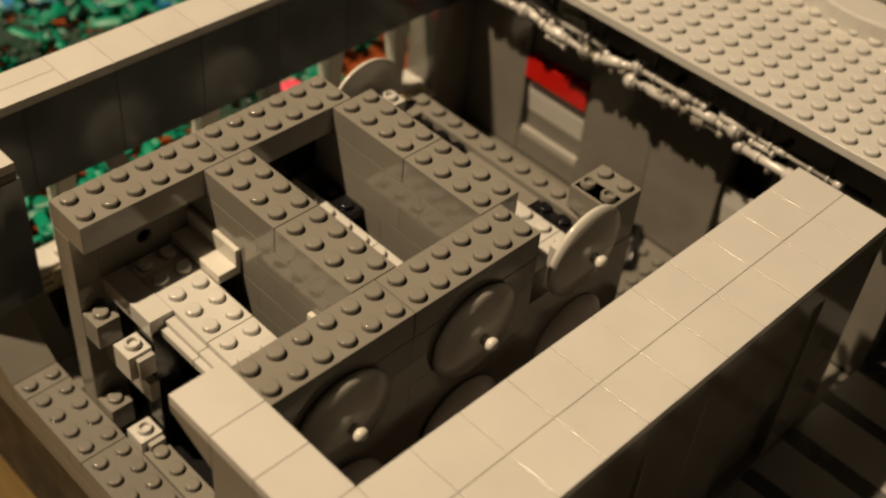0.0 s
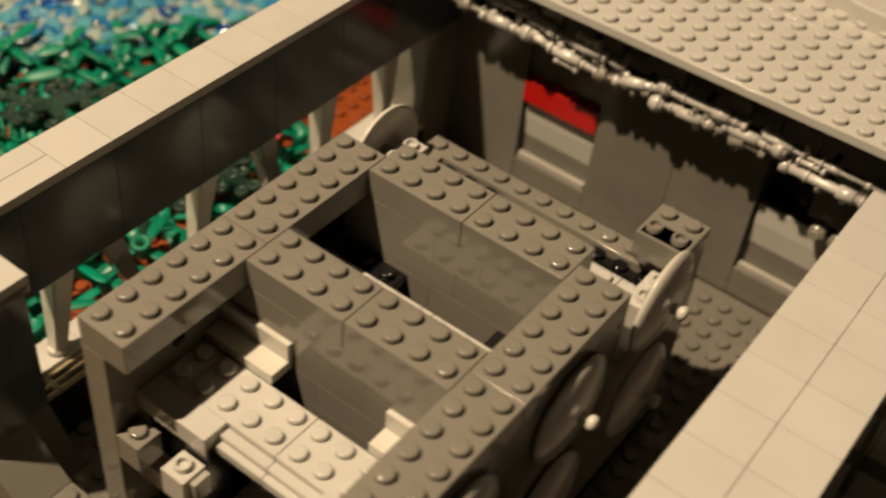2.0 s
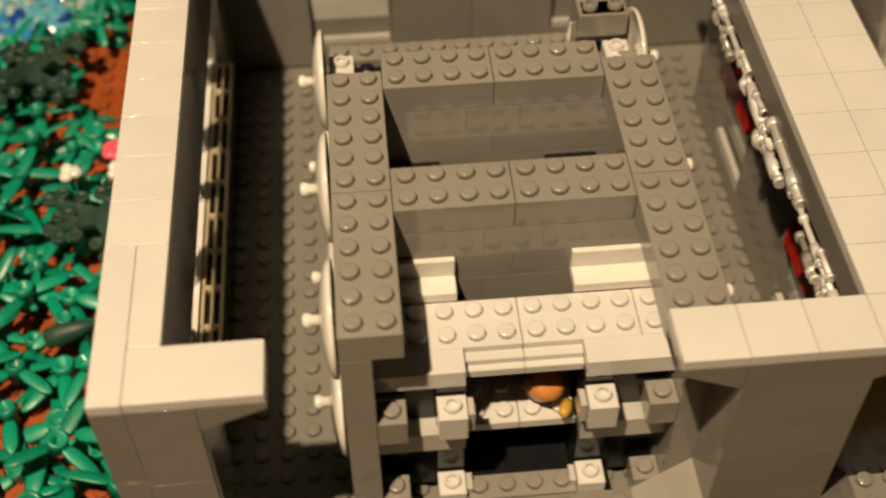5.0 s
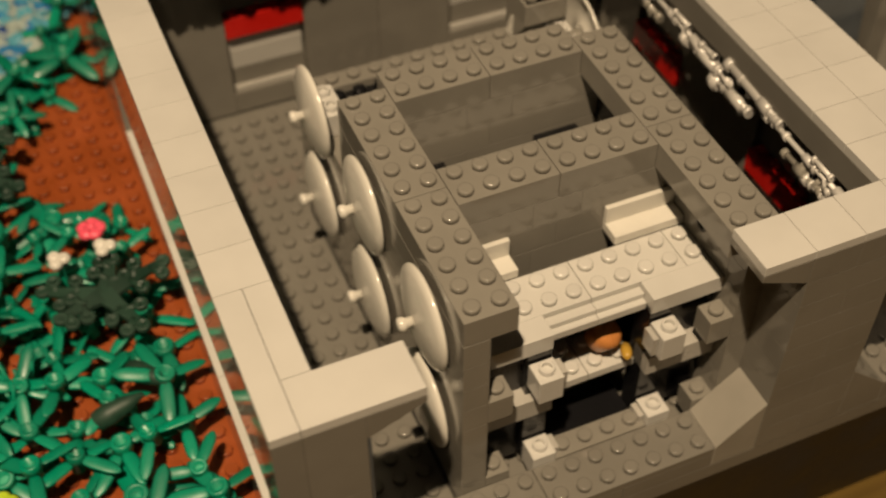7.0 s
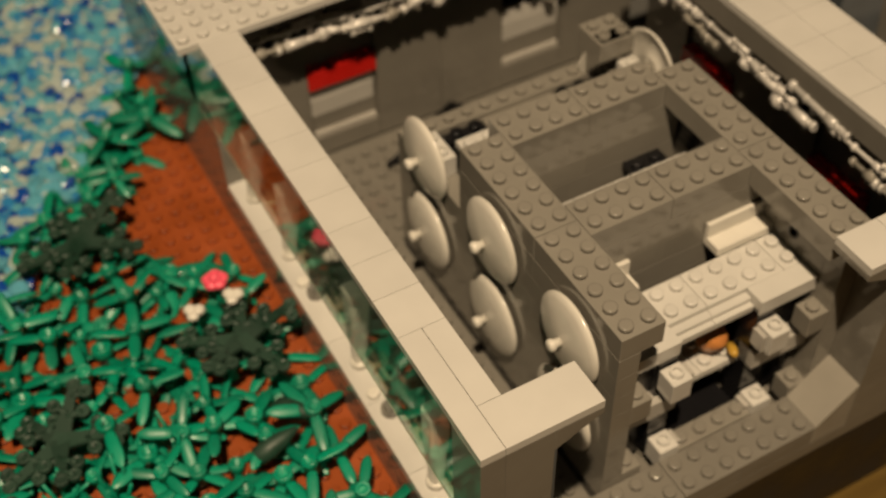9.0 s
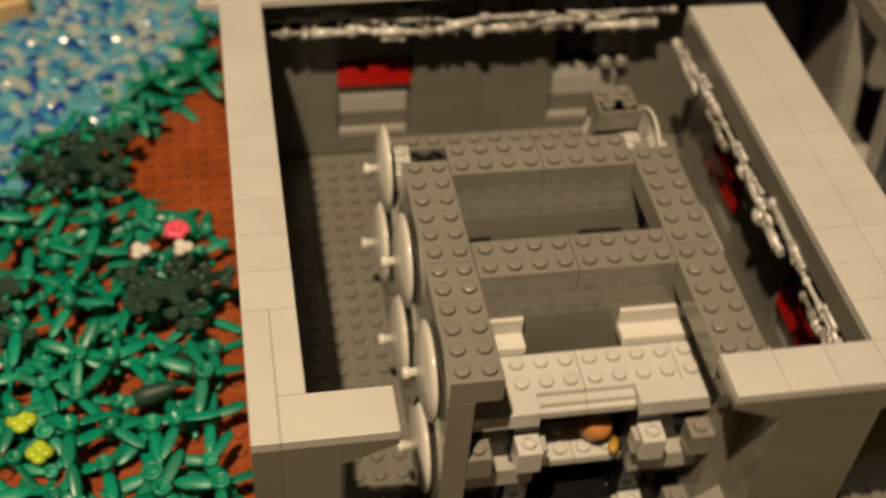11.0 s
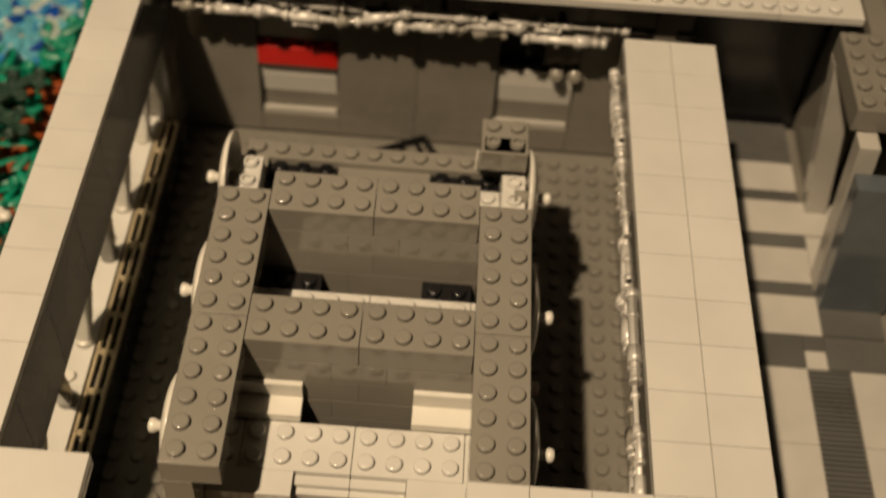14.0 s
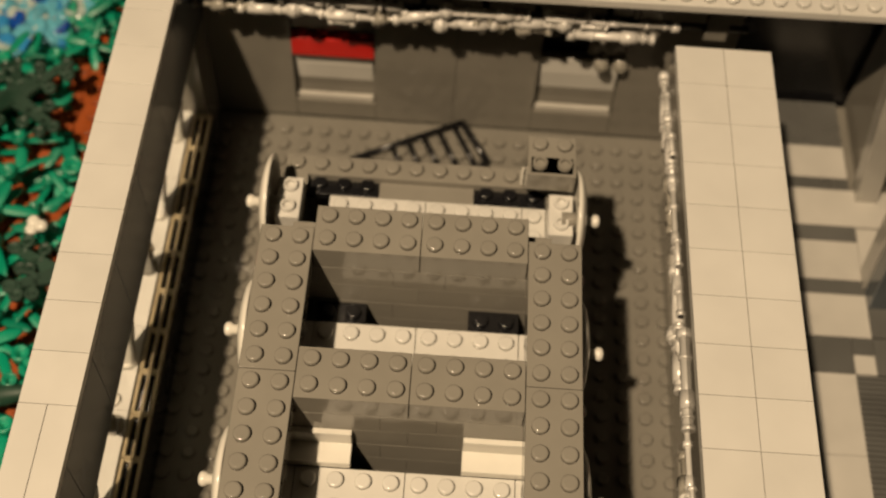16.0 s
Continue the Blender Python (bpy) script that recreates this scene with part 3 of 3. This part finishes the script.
for s in (-1, 1):
    for y, z in ((1.8, 9.1), (-4.1, 9.1), (-10.1, 9.1), (1.8, 4.4), (-4.3, 4.4), (-10.1, 4.4)):
        x, sag = (-6.27, 0.2) if s < 0 else (6.12, 0.0) if y > 0 else (6.2, 0.25)
        d = part("disc", dish, tank, x, y, z - sag, ry=s * 90, label="domed off-white disc")
        for name, me in (("hub_pin", hub), ("axle", axle)):
            p = new(name, me)
            p.parent = d

tank.location += Vector((0.07, 0, 0.1)) * U  # it stands loosely on the floor studs

# a small toy figure lying in the cabin, as one plain shape
bm = bmesh.new()
m4 = Matrix.Translation(Vector((1.0, -10.7, 5.2)) * U) @ Euler((radians(28), radians(24), 0)).to_matrix().to_4x4()
lathe(bm, ((0.2, -0.62), (0.42, -0.55), (0.6, -0.4), (0.63, 0.3), (0.5, 0.48), (0.3, 0.54)), n=20)
bmesh.ops.transform(bm, matrix=m4, verts=bm.verts)
doll = finish(bm, "doll", FLESH)
tagged(part("doll", doll, None, 0, 0, 0), "small orange-brown toy figure lying on the cabin floor", "toy figure")
bm = bmesh.new()
lathe(bm, ((0.1, 0), (0.2, 0.1), (0.24, 0.5), (0.18, 0.8), (0.08, 0.9)), n=12)
bmesh.ops.transform(bm, matrix=Matrix.Translation(Vector((1.85, -11.0, 4.5)) * U) @ Euler((radians(60), radians(-50), 0)).to_matrix().to_4x4(), verts=bm.verts)
tagged(part("toy_tool", finish(bm, "toy_tool", YELLOW), None, 0, 0, 0), "small yellow plastic piece beside the toy figure", "toy piece")

# dark grille leaning over the floor studs behind the vehicle
bm = bmesh.new()
for p, q, r in (((-4.0, 10.6), (1.5, 13.45), 0.15), ((1.5, 13.45), (2.9, 11.0), 0.2), ((2.9, 11.0), (2.3, 10.5), 0.15), ((2.3, 10.5), (-4.0, 10.6), 0.13)):
    rod(bm, (*p, 0.36), (*q, 0.36), r, n=8)
for f in (0.36, 0.50, 0.64, 0.78, 0.92):
    x, y = -4.0 + 5.5 * f, 10.6 + 2.85 * f
    rod(bm, (x, y, 0.36), (x + (y - 10.55) * 0.48, 10.55, 0.36), 0.15, n=8)
tagged(part("grille", finish(bm, "grille", BLACK), None, 0, 0, 0), "black slatted grille lying on the studded floor", "grille")


# ---- toy weapons on the racks ----
def gun(name, label, parts, material=SILVER):
    """A toy weapon along x from its middle: parts are (name, list of bars (x0, z0, x1, z1, radius))."""
    g = thing(name, 0, 0, 0, label, "toy weapon", "toy weapons on the racks")
    for pn, bars in parts:
        bm = bmesh.new()
        for x0, z0, x1, z1, r in bars:
            rod(bm, (x0, 0, z0), (x1, 0, z1), r * 0.95, n=10)
        part(pn, finish(bm, pn, material), g, 0, 0, 0)
    bm = bmesh.new()
    rod(bm, (0, 0.0, 0), (0, 1.0, 0.05), 0.16, n=8)
    part("clip", finish(bm, "clip", BLACK), g, 0, 0, 0)
    return g


rifle = gun("toy_rifle", "long pearl grey toy rifle clipped to the rack",
            (("barrel", ((-2.9, 0, 2.9, 0, 0.12), (-3.05, 0, -2.7, 0, 0.25), (-2.45, 0, -2.35, 0, 0.2), (2.0, 0, 2.35, 0, 0.2), (-1.7, 0, -1.5, 0, 0.2), (-0.4, 0, 0.1, 0, 0.19), (0.3, 0, 0.4, 0, 0.24))),
             ("stock", ((1.6, 0, 2.9, -0.12, 0.24), (2.6, -0.1, 2.95, -0.35, 0.2))),
             ("grip", ((1.0, 0, 1.1, -0.5, 0.14),)),
             ("sight", ((0.1, 0.32, 1.3, 0.32, 0.13), (0.1, 0.32, 0.25, 0.32, 0.19), (1.15, 0.32, 1.3, 0.32, 0.19), (0.6, 0, 0.6, 0.32, 0.1)))))
blaster = gun("toy_blaster", "short pearl grey toy blaster clipped to the rack",
              (("barrel", ((-1.9, 0, 1.4, 0, 0.15), (-1.95, 0, -1.6, 0, 0.27), (-1.45, 0, -1.35, 0, 0.24), (-0.6, 0, 0.7, 0, 0.27), (-0.8, 0, -0.7, 0, 0.22), (0.85, 0, 1.0, 0, 0.3))),
               ("grip", ((0.4, 0, 0.55, -0.55, 0.17), (-0.2, 0, -0.1, -0.4, 0.12))),
               ("stock", ((1.2, 0, 1.8, -0.15, 0.2), (1.75, -0.4, 1.8, 0.15, 0.16))),
               ("sight", ((-0.6, 0.42, 0.6, 0.42, 0.13), (-0.6, 0.42, -0.4, 0.42, 0.2), (0.35, 0.42, 0.6, 0.42, 0.2), (0.0, 0.1, 0.0, 0.4, 0.1)))))
launcher = gun("toy_launcher", "thick pearl grey toy launcher clipped to the rack",
               (("tube", ((-1.9, 0, 1.9, 0, 0.22), (-1.95, 0, -1.6, 0, 0.32), (-0.9, 0, -0.75, 0, 0.28), (0.5, 0, 1.2, 0, 0.31), (1.45, 0, 1.55, 0, 0.28), (1.8, 0, 2.0, 0, 0.28))),
                ("grip", ((-0.3, 0, -0.25, -0.45, 0.15), (0.7, 0, 0.8, -0.45, 0.13)))))
cluster = gun("toy_crossbow", "dull grey toy crossbow clipped to the rack",
              (("body", ((-1.8, 0, 1.7, 0, 0.13), (-1.85, 0, -1.6, 0, 0.22), (-0.9, -0.1, -0.3, 0.15, 0.3), (0.5, 0, 0.75, 0, 0.24), (1.4, 0, 1.75, 0, 0.22))),
               ("limb", ((-0.7, -0.45, -0.6, 0.5, 0.14), (0.1, -0.4, 0.4, 0.4, 0.12))),
               ("grip", ((0.9, 0, 1.0, -0.45, 0.15),))), MID)
pod = gun("toy_pistol", "pearl grey toy pistol with a ball end clipped to the rack",
          (("body", ((-1.1, 0, 1.3, 0.05, 0.2), (-0.2, 0, 0.9, 0, 0.28), (1.1, 0.05, 1.35, 0.05, 0.27), (-0.55, 0, -0.45, 0, 0.27))),
           ("ball", ((-1.45, -0.1, -0.85, -0.1, 0.34), (-1.3, -0.1, -1.0, -0.1, 0.42))),
           ("grip", ((0.6, 0, 0.75, -0.45, 0.16),))))
WY = 12.05
placed = [(rifle, -8.1, 10.0, 0, 0), (cluster, -9.2, 9.15, 0, 0), (pod, -7.6, 9.1, 180, 0), (blaster, -3.5, 9.8, 0, 0), (blaster, -4.3, 9.0, 180, 3), (cluster, -2.0, 8.95, 0, -4),
          (pod, -0.7, 9.35, 180, -16), (launcher, 2.1, 9.7, 0, 0), (pod, 1.3, 8.95, 0, 0), (cluster, 3.3, 8.95, 180, 4), (pod, 4.5, 9.3, 180, 0), (rifle, 7.7, 9.65, 180, 0), (launcher, 7.8, 8.8, 0, 0)]
used = set()
def hang(proto, m):
    if proto.name in used:
        return copy_thing(proto, m)
    used.add(proto.name)
    proto.matrix_basis = m
    return proto
for proto, x, z, rz, tip in placed:
    hang(proto, pose(x * U, WY * U, (z + 0.2) * U, 0, tip, 0) @ (pose(0, 0, 0, 180, 0, 180) if rz else Matrix()))
for proto, y, z, tip in ((blaster, 7.6, 9.4, 4), (blaster, 5.0, 9.9, -3), (cluster, 3.2, 9.3, 6), (rifle, 0.6, 9.9, 2), (blaster, -2.3, 9.6, -4), (pod, -4.3, 9.2, 0), (launcher, -5.6, 10.3, 4),
                         (rifle, -9.6, 9.9, 1), (cluster, -9.9, 9.2, 0), (blaster, -11.4, 9.1, 0)):
    hang(proto, pose(10.02 * U, y * U, z * U, 0, 0, -90) @ pose(0, 0, 0, 0, tip, 0))
bm = bmesh.new()
rod(bm, (11.0, -12.9, 9.7), (11.0, 8.9, 9.7), 0.16)
tagged(part("rack_rail", finish(bm, "rack_rail", BLACK), None, 0, 0, 0), "thin dark rail carrying the toy weapons under the partition beam", "rail")
rack = tagged(new("rack_rail"), "thin dark rail carrying the toy weapons under the roof edge", "rail")
bm = bmesh.new()
rod(bm, (-10.9, 12.45, 9.6), (13.9, 12.45, 9.6), 0.16)
part("bar", finish(bm, "bar", BLACK), rack, 0, 0, 0)
for x in range(-9, 14, 3):
    part("hanger", piece(1, 0.5, 1.9, DARK, None), rack, x, 12.2, 9.0)
scope = tagged(new("toy_binoculars"), "grey toy binoculars on the window ledge", "toy binoculars")
for x in (7.9, 8.8):
    bm = bmesh.new()
    rod(bm, (0, 0, 0), (0, 1.2, 0), 0.34, n=16)
    rod(bm, (0, -0.12, 0), (0, 0.1, 0), 0.22, n=16)
    part("tube", finish(bm, "tube", MID), scope, x, NY - 0.4, 5.7)

# ---- plants, water and rocks on the ground to the west ----
def leaf_mesh(length, width, lift, droop):
    """A nearly straight, parallel-sided blade with a low ridge and a pointed tip."""
    bm, rows = bmesh.new(), []
    for f, w in ((0, 0.5), (0.1, 0.82), (0.28, 1.0), (0.66, 1.0), (0.82, 0.86), (0.94, 0.5), (1.0, 0.16)):
        w *= width
        c = Vector((0.3 + length * f, 0, lift * f - droop * f * f))
        rows.append([bm.verts.new((c + Vector((0, y * w / 2, z * w))) * U) for y, z in ((-1, 0), (-0.72, 0.09), (0, 0.15), (0.72, 0.09), (1, 0), (0.6, -0.08), (-0.6, -0.08))])
    for a, b in zip(rows, rows[1:]):
        for k in range(7):
            bm.faces.new((a[k], a[(k + 1) % 7], b[(k + 1) % 7], b[k])).smooth = True
    bm.faces.new(rows[0][::-1])
    bm.faces.new(rows[-1])
    return finish(bm, "leaf", GREEN)


rng = random.Random(7)
stem_bm = bmesh.new()
lathe(stem_bm, ((0.3, 0), (0.3, 0.5), (0.42, 0.54), (0.42, 0.92), (0.39, 0.97), (0.24, 0.97), (0.22, 0.5)), n=16)
stem_mesh = finish(stem_bm, "stem", GREEN)
LEAVES = [leaf_mesh(1.75, 0.64, 0.2, 0.3), leaf_mesh(1.85, 0.62, -0.1, 0.2), leaf_mesh(1.75, 0.64, -0.3, 0.1), leaf_mesh(1.8, 0.62, 0.6, 0.2)]
protos = []
for k, kinds in enumerate(((0, 1, 2), (1, 3, 0, 2), (3, 0, 2), (2, 1, 0, 1))):
    plant = thing("plant", -20 - 3 * k, 40, 0, "bright green plastic plant with thick pointed leaves", "plant", "plants on the ground")
    part("stem", stem_mesh, plant, -20 - 3 * k, 40, 0)
    for i, w in enumerate(kinds):
        part("leaf", LEAVES[w], plant, -20 - 3 * k, 40, 0.42 + 0.09 * i, rz=360 / len(kinds) * i + rng.uniform(-25, 25), rx=rng.uniform(-20, 20))
    protos.append(plant)


def bank(x, y):
    """Distance from the near shore of the water; positive on the wooded side."""
    return ((x + 12.5) * 0.79 - (y - 27.0) * 0.613) / 1.0


spots = []
for _ in range(6000):
    x, y = rng.uniform(-33, -13.9), rng.uniform(-14.6, 29)
    b = bank(x, y)
    if b < -0.3 or (x > -17.5 + 0.18 * (y - 9) and 8.6 < y < 21 and b > 1.5) or (b > 3.0 and y > 11 and x > -19):
        continue
    if min((abs(x - p) ** 2 + abs(y - q) ** 2 for p, q in spots), default=9) < (1.0 if b < 2.6 and y > 6 else 1.72):
        continue
    spots.append((x, y))
    if len(spots) >= 296:
        break
for k, (x, y) in enumerate(spots):
    s = rng.uniform(0.85, 1.12)
    m = pose(x * U, y * U, rng.choice((0, 0, 0.4, 0.9, 1.4)) * U, rng.uniform(-17, 17), rng.uniform(-17, 17), rng.uniform(0, 360)) @ Matrix.Scale(s, 4)
    if k < 4:
        protos[k].matrix_basis = m
    else:
        copy_thing(protos[k % 4], m)
for k, (x, y, z, turn) in enumerate(((-14.5, 20.0, 0.9, 40), (-14.3, 22.0, 0.4, 200))):
    copy_thing(protos[3 - 2 * k], pose(x * U, y * U, z * U, 6, -8, turn))


def frond(x, y, z, turn, size, tilt):
    """A dark flat branching leaf with round knobs."""
    f = thing("dark_frond", x, y, 0, "dark green branching plastic frond among bright plants", "plant", "dark fronds")
    bm = bmesh.new()
    rod(bm, (0, 0, 0), (0, 0, z), 0.25, n=10)
    part("stem", finish(bm, "stem", DEEP), f, x, y, 0)
    for i in range(5):
        a = turn + (0, 58, 140, 196, 285)[i]
        reach = (3.0, 2.2, 2.9, 2.3, 2.8)[i] * size
        bm = bmesh.new()
        rows = [[bm.verts.new(Vector((reach * p, y * w * size, z)) * U) for y, z in ((-1, -0.1), (1, -0.1), (1, 0.1), (-1, 0.1))] for p, w in ((-0.05, 0.5), (0.3, 0.36), (0.7, 0.26), (1.0, 0.2))]
        for r0, r1 in zip(rows, rows[1:]):
            for k in range(4):
                bm.faces.new((r0[k], r0[(k + 1) % 4], r1[(k + 1) % 4], r1[k]))
        bm.faces.new(rows[0][::-1])
        bm.faces.new(rows[-1])
        arm = part("branch", finish(bm, "branch", DEEP), f, x, y, z + 0.02 * i, rz=a, ry=-tilt * 14 + (-6, 5, 8, -4, 3)[i])
        for p, s in ((1.0, 0), (0.62, 1), (0.55, -1), (0.92, 0.8) if i % 2 else (0.9, -0.85)):
            c = Vector((reach * p, 0.72 * s * size, 0))
            k = new("knob", FROND_KNOB)
            k.parent = arm
            k.location = c * U
            if s:
                bm = bmesh.new()
                rod(bm, (reach * p - 0.35 * size, 0, 0), c, 0.17 * size, n=6)
                tw = new("twig", finish(bm, "twig", DEEP))
                tw.parent = arm


bm = bmesh.new()
lathe(bm, ((0.3, -0.12), (0.33, -0.05), (0.33, 0.12), (0.3, 0.15), (0.2, 0.15), (0.17, 0.05)), n=14)
FROND_KNOB = finish(bm, "knob", DEEP)
for x, y, z, turn, size, tilt in ((-16.2, 1.6, 2.3, 10, 0.95, 0.3), (-20.8, 11.6, 2.2, 40, 1.05, 0.2), (-25.2, 0.5, 2.0, 60, 0.95, 0.1),
                                  (-29, -3.0, 2.0, 0, 0.9, 0.0)):
    frond(x, y, z, turn, size, tilt)
# dark drop-shaped leaves, the pink blossom, pale petals and lime flowers
for x, y, rz in ((-16.2, -1.9, 35), (-18.2, -4.2, 95)):
    bm = bmesh.new()
    lathe(bm, ((0.1, 0), (0.42, 0.3), (0.5, 0.9), (0.34, 1.7), (0.1, 2.4)), n=12)
    ob = part("dark_leaf", finish(bm, "dark_leaf", DEEP), None, x, y, 1.5, rz=rz, rx=75)
    tagged(ob, "glossy dark green drop-shaped leaf among bright plants", "leaf")
def flower(name, label, x, y, z, r, material, petals):
    f = thing(name, x, y, 0, label, "flower")
    bm = bmesh.new()
    rod(bm, (0, 0, 0), (0, 0, z), 0.14, n=8)
    part("stem", finish(bm, "stem", GREEN), f, x, y, 0)
    for k in range(petals):
        bm = bmesh.new()
        a = 6.283 * k / petals
        lathe(bm, ((0.12, 0), (r * 0.62, 0.06), (r * 0.7, 0.22), (r * 0.4, 0.36)), math.cos(a) * r * 0.55, math.sin(a) * r * 0.55, 0, 12)
        part("petal", finish(bm, "petal", material), f, x, y, z)
flower("pink_flower", "small bright pink plastic blossom over the plants", -15.9, 5.6, 2.3, 0.55, PINK, 5)
flower("pale_flower", "small off-white plastic petals beside a dark frond", -17.6, 3.7, 2.9, 0.45, WHITE, 3)
flower("pale_flower", "small off-white plastic petals beside a dark frond", -15.6, 3.9, 2.7, 0.45, WHITE, 3)
flower("lime_flower", "lime green plastic flower among the plants", -22.8, -4.6, 1.2, 0.55, LIME, 4)
flower("lime_flower", "lime green plastic flower among the plants", -22.0, -6.2, 0.9, 0.5, LIME, 4)

for x, y in ((-22.6, -0.6), (-21.4, -2.2), (-23.8, -2.4), (-20.6, -0.9), (-24.6, -4.4), (-26.0, -1.6)):
    sprig = thing("grass_sprig", x, y, 0, "thin green plastic grass stems among the plants", "plant", "grass sprigs")
    for k in range(6):
        bm = bmesh.new()
        a = 1.05 * k + rng.uniform(-0.3, 0.3)
        r = rng.uniform(0.5, 1.1)
        rod(bm, (math.cos(a) * 0.15, math.sin(a) * 0.15, 0), (math.cos(a) * r, math.sin(a) * r, rng.uniform(1.6, 2.8)), 0.12, 0.08, n=6)
        part("blade", finish(bm, "blade", GREEN), sprig, x, y, 0)

# water: a bed with loose transparent beads heaped on it
along, across = Vector((-0.613, -0.79, 0)), Vector((-0.79, 0.613, 0))
bm = bmesh.new()
corner = Vector((-12.5, 27.0, 0)) - along * 16
quad = [corner, corner + along * 62, corner + along * 62 + across * 10.5, corner + across * 10.5]
lowv = [bm.verts.new((p + Vector((0, 0, 0.02))) * U) for p in quad]
highv = [bm.verts.new((p + Vector((0, 0, 0.25))) * U) for p in quad]
bm.faces.new(highv)
for k in range(4):
    bm.faces.new((lowv[k], lowv[(k + 1) % 4], highv[(k + 1) % 4], highv[k]))
BED = plastic("pale_blue_bed", (0.22, 0.46, 0.60), 0.15, 0.05, 0.4)
tagged(part("water", finish(bm, "water", BED), None, 0, 0, 0), "pale blue bed of the toy stream", "water", kind="structure")
verts, faces = [], []
for _ in range(4200):
    p = corner + along * rng.uniform(2, 52) + across * (rng.uniform(0, 10.5) + rng.uniform(-0.5, 0.5))
    z, r, h = 0.2 + rng.uniform(0, 0.55), 0.49, rng.uniform(0.3, 0.45)
    tx, ty = rng.uniform(-0.5, 0.5), rng.uniform(-0.5, 0.5)
    base = len(verts)
    for f, q in ((0.0, r), (0.75, r), (1.0, r * 0.72)):
        for k in range(8):
            cx, cy = q * math.cos(0.785 * k), q * math.sin(0.785 * k)
            verts.append(((p.x + cx) * U, (p.y + cy) * U, (z + h * f + tx * cx + ty * cy) * U))
    for a in (0, 8):
        for k in range(8):
            faces.append((base + a + k, base + a + (k + 1) % 8, base + a + 8 + (k + 1) % 8, base + a + 8 + k))
    faces.append(tuple(base + 16 + k for k in range(8)))
me = bpy.data.meshes.new("water_beads")
me.from_pydata(verts, [], faces)
me.materials.append(BEADS)
tagged(part("water_beads", me, None, 0, 0, 0), "clear, pale and deep blue round beads heaped as water", "beads", kind="stuff")
# tan rocks and shrubs on the far bank
for x, y, w, d, h, rz, m in ((-26.5, 28, 4, 3, 2.4, 20, TAN), (-30, 25, 3, 4, 1.6, 35, TAN), (-24, 32, 4, 4, 3.2, 10, TAN), (-33.5, 20, 3, 3, 1.8, 50, TAN), (-31, 30, 5, 3, 3.6, 15, TAN), (-36, 24, 4, 4, 2.8, 0, TAN), (-28, 24.3, 2, 2, 0.8, 30, BROWN)):
    bm = bmesh.new()
    block(bm, -w / 2, w / 2, -d / 2, d / 2, 0, h, 0.3)
    block(bm, -w / 2 + 0.6, w / 2 - 0.2, -d / 2 + 0.3, d / 2 - 0.9, h - 0.2, h + 0.9, 0.3)
    for v in bm.verts:
        if v.co.z > 0.3 * U:
            v.co.x *= 0.86 + 0.1 * noise.noise(v.co * 200)
    tagged(part("rock", finish(bm, "rock", m), None, x, y, 0, rz), "stepped tan plastic rock on the far bank of the stream", "rock", "tan rocks")
for k in range(26):
    x = rng.uniform(-40, -26)
    y = rng.uniform(16, 36)
    if bank(x, y) > -13.5:
        continue
    copy_thing(protos[k % 4], pose(x * U, y * U, rng.uniform(0, 1) * U, rng.uniform(-14, 14), rng.uniform(-14, 14), rng.uniform(0, 360)))
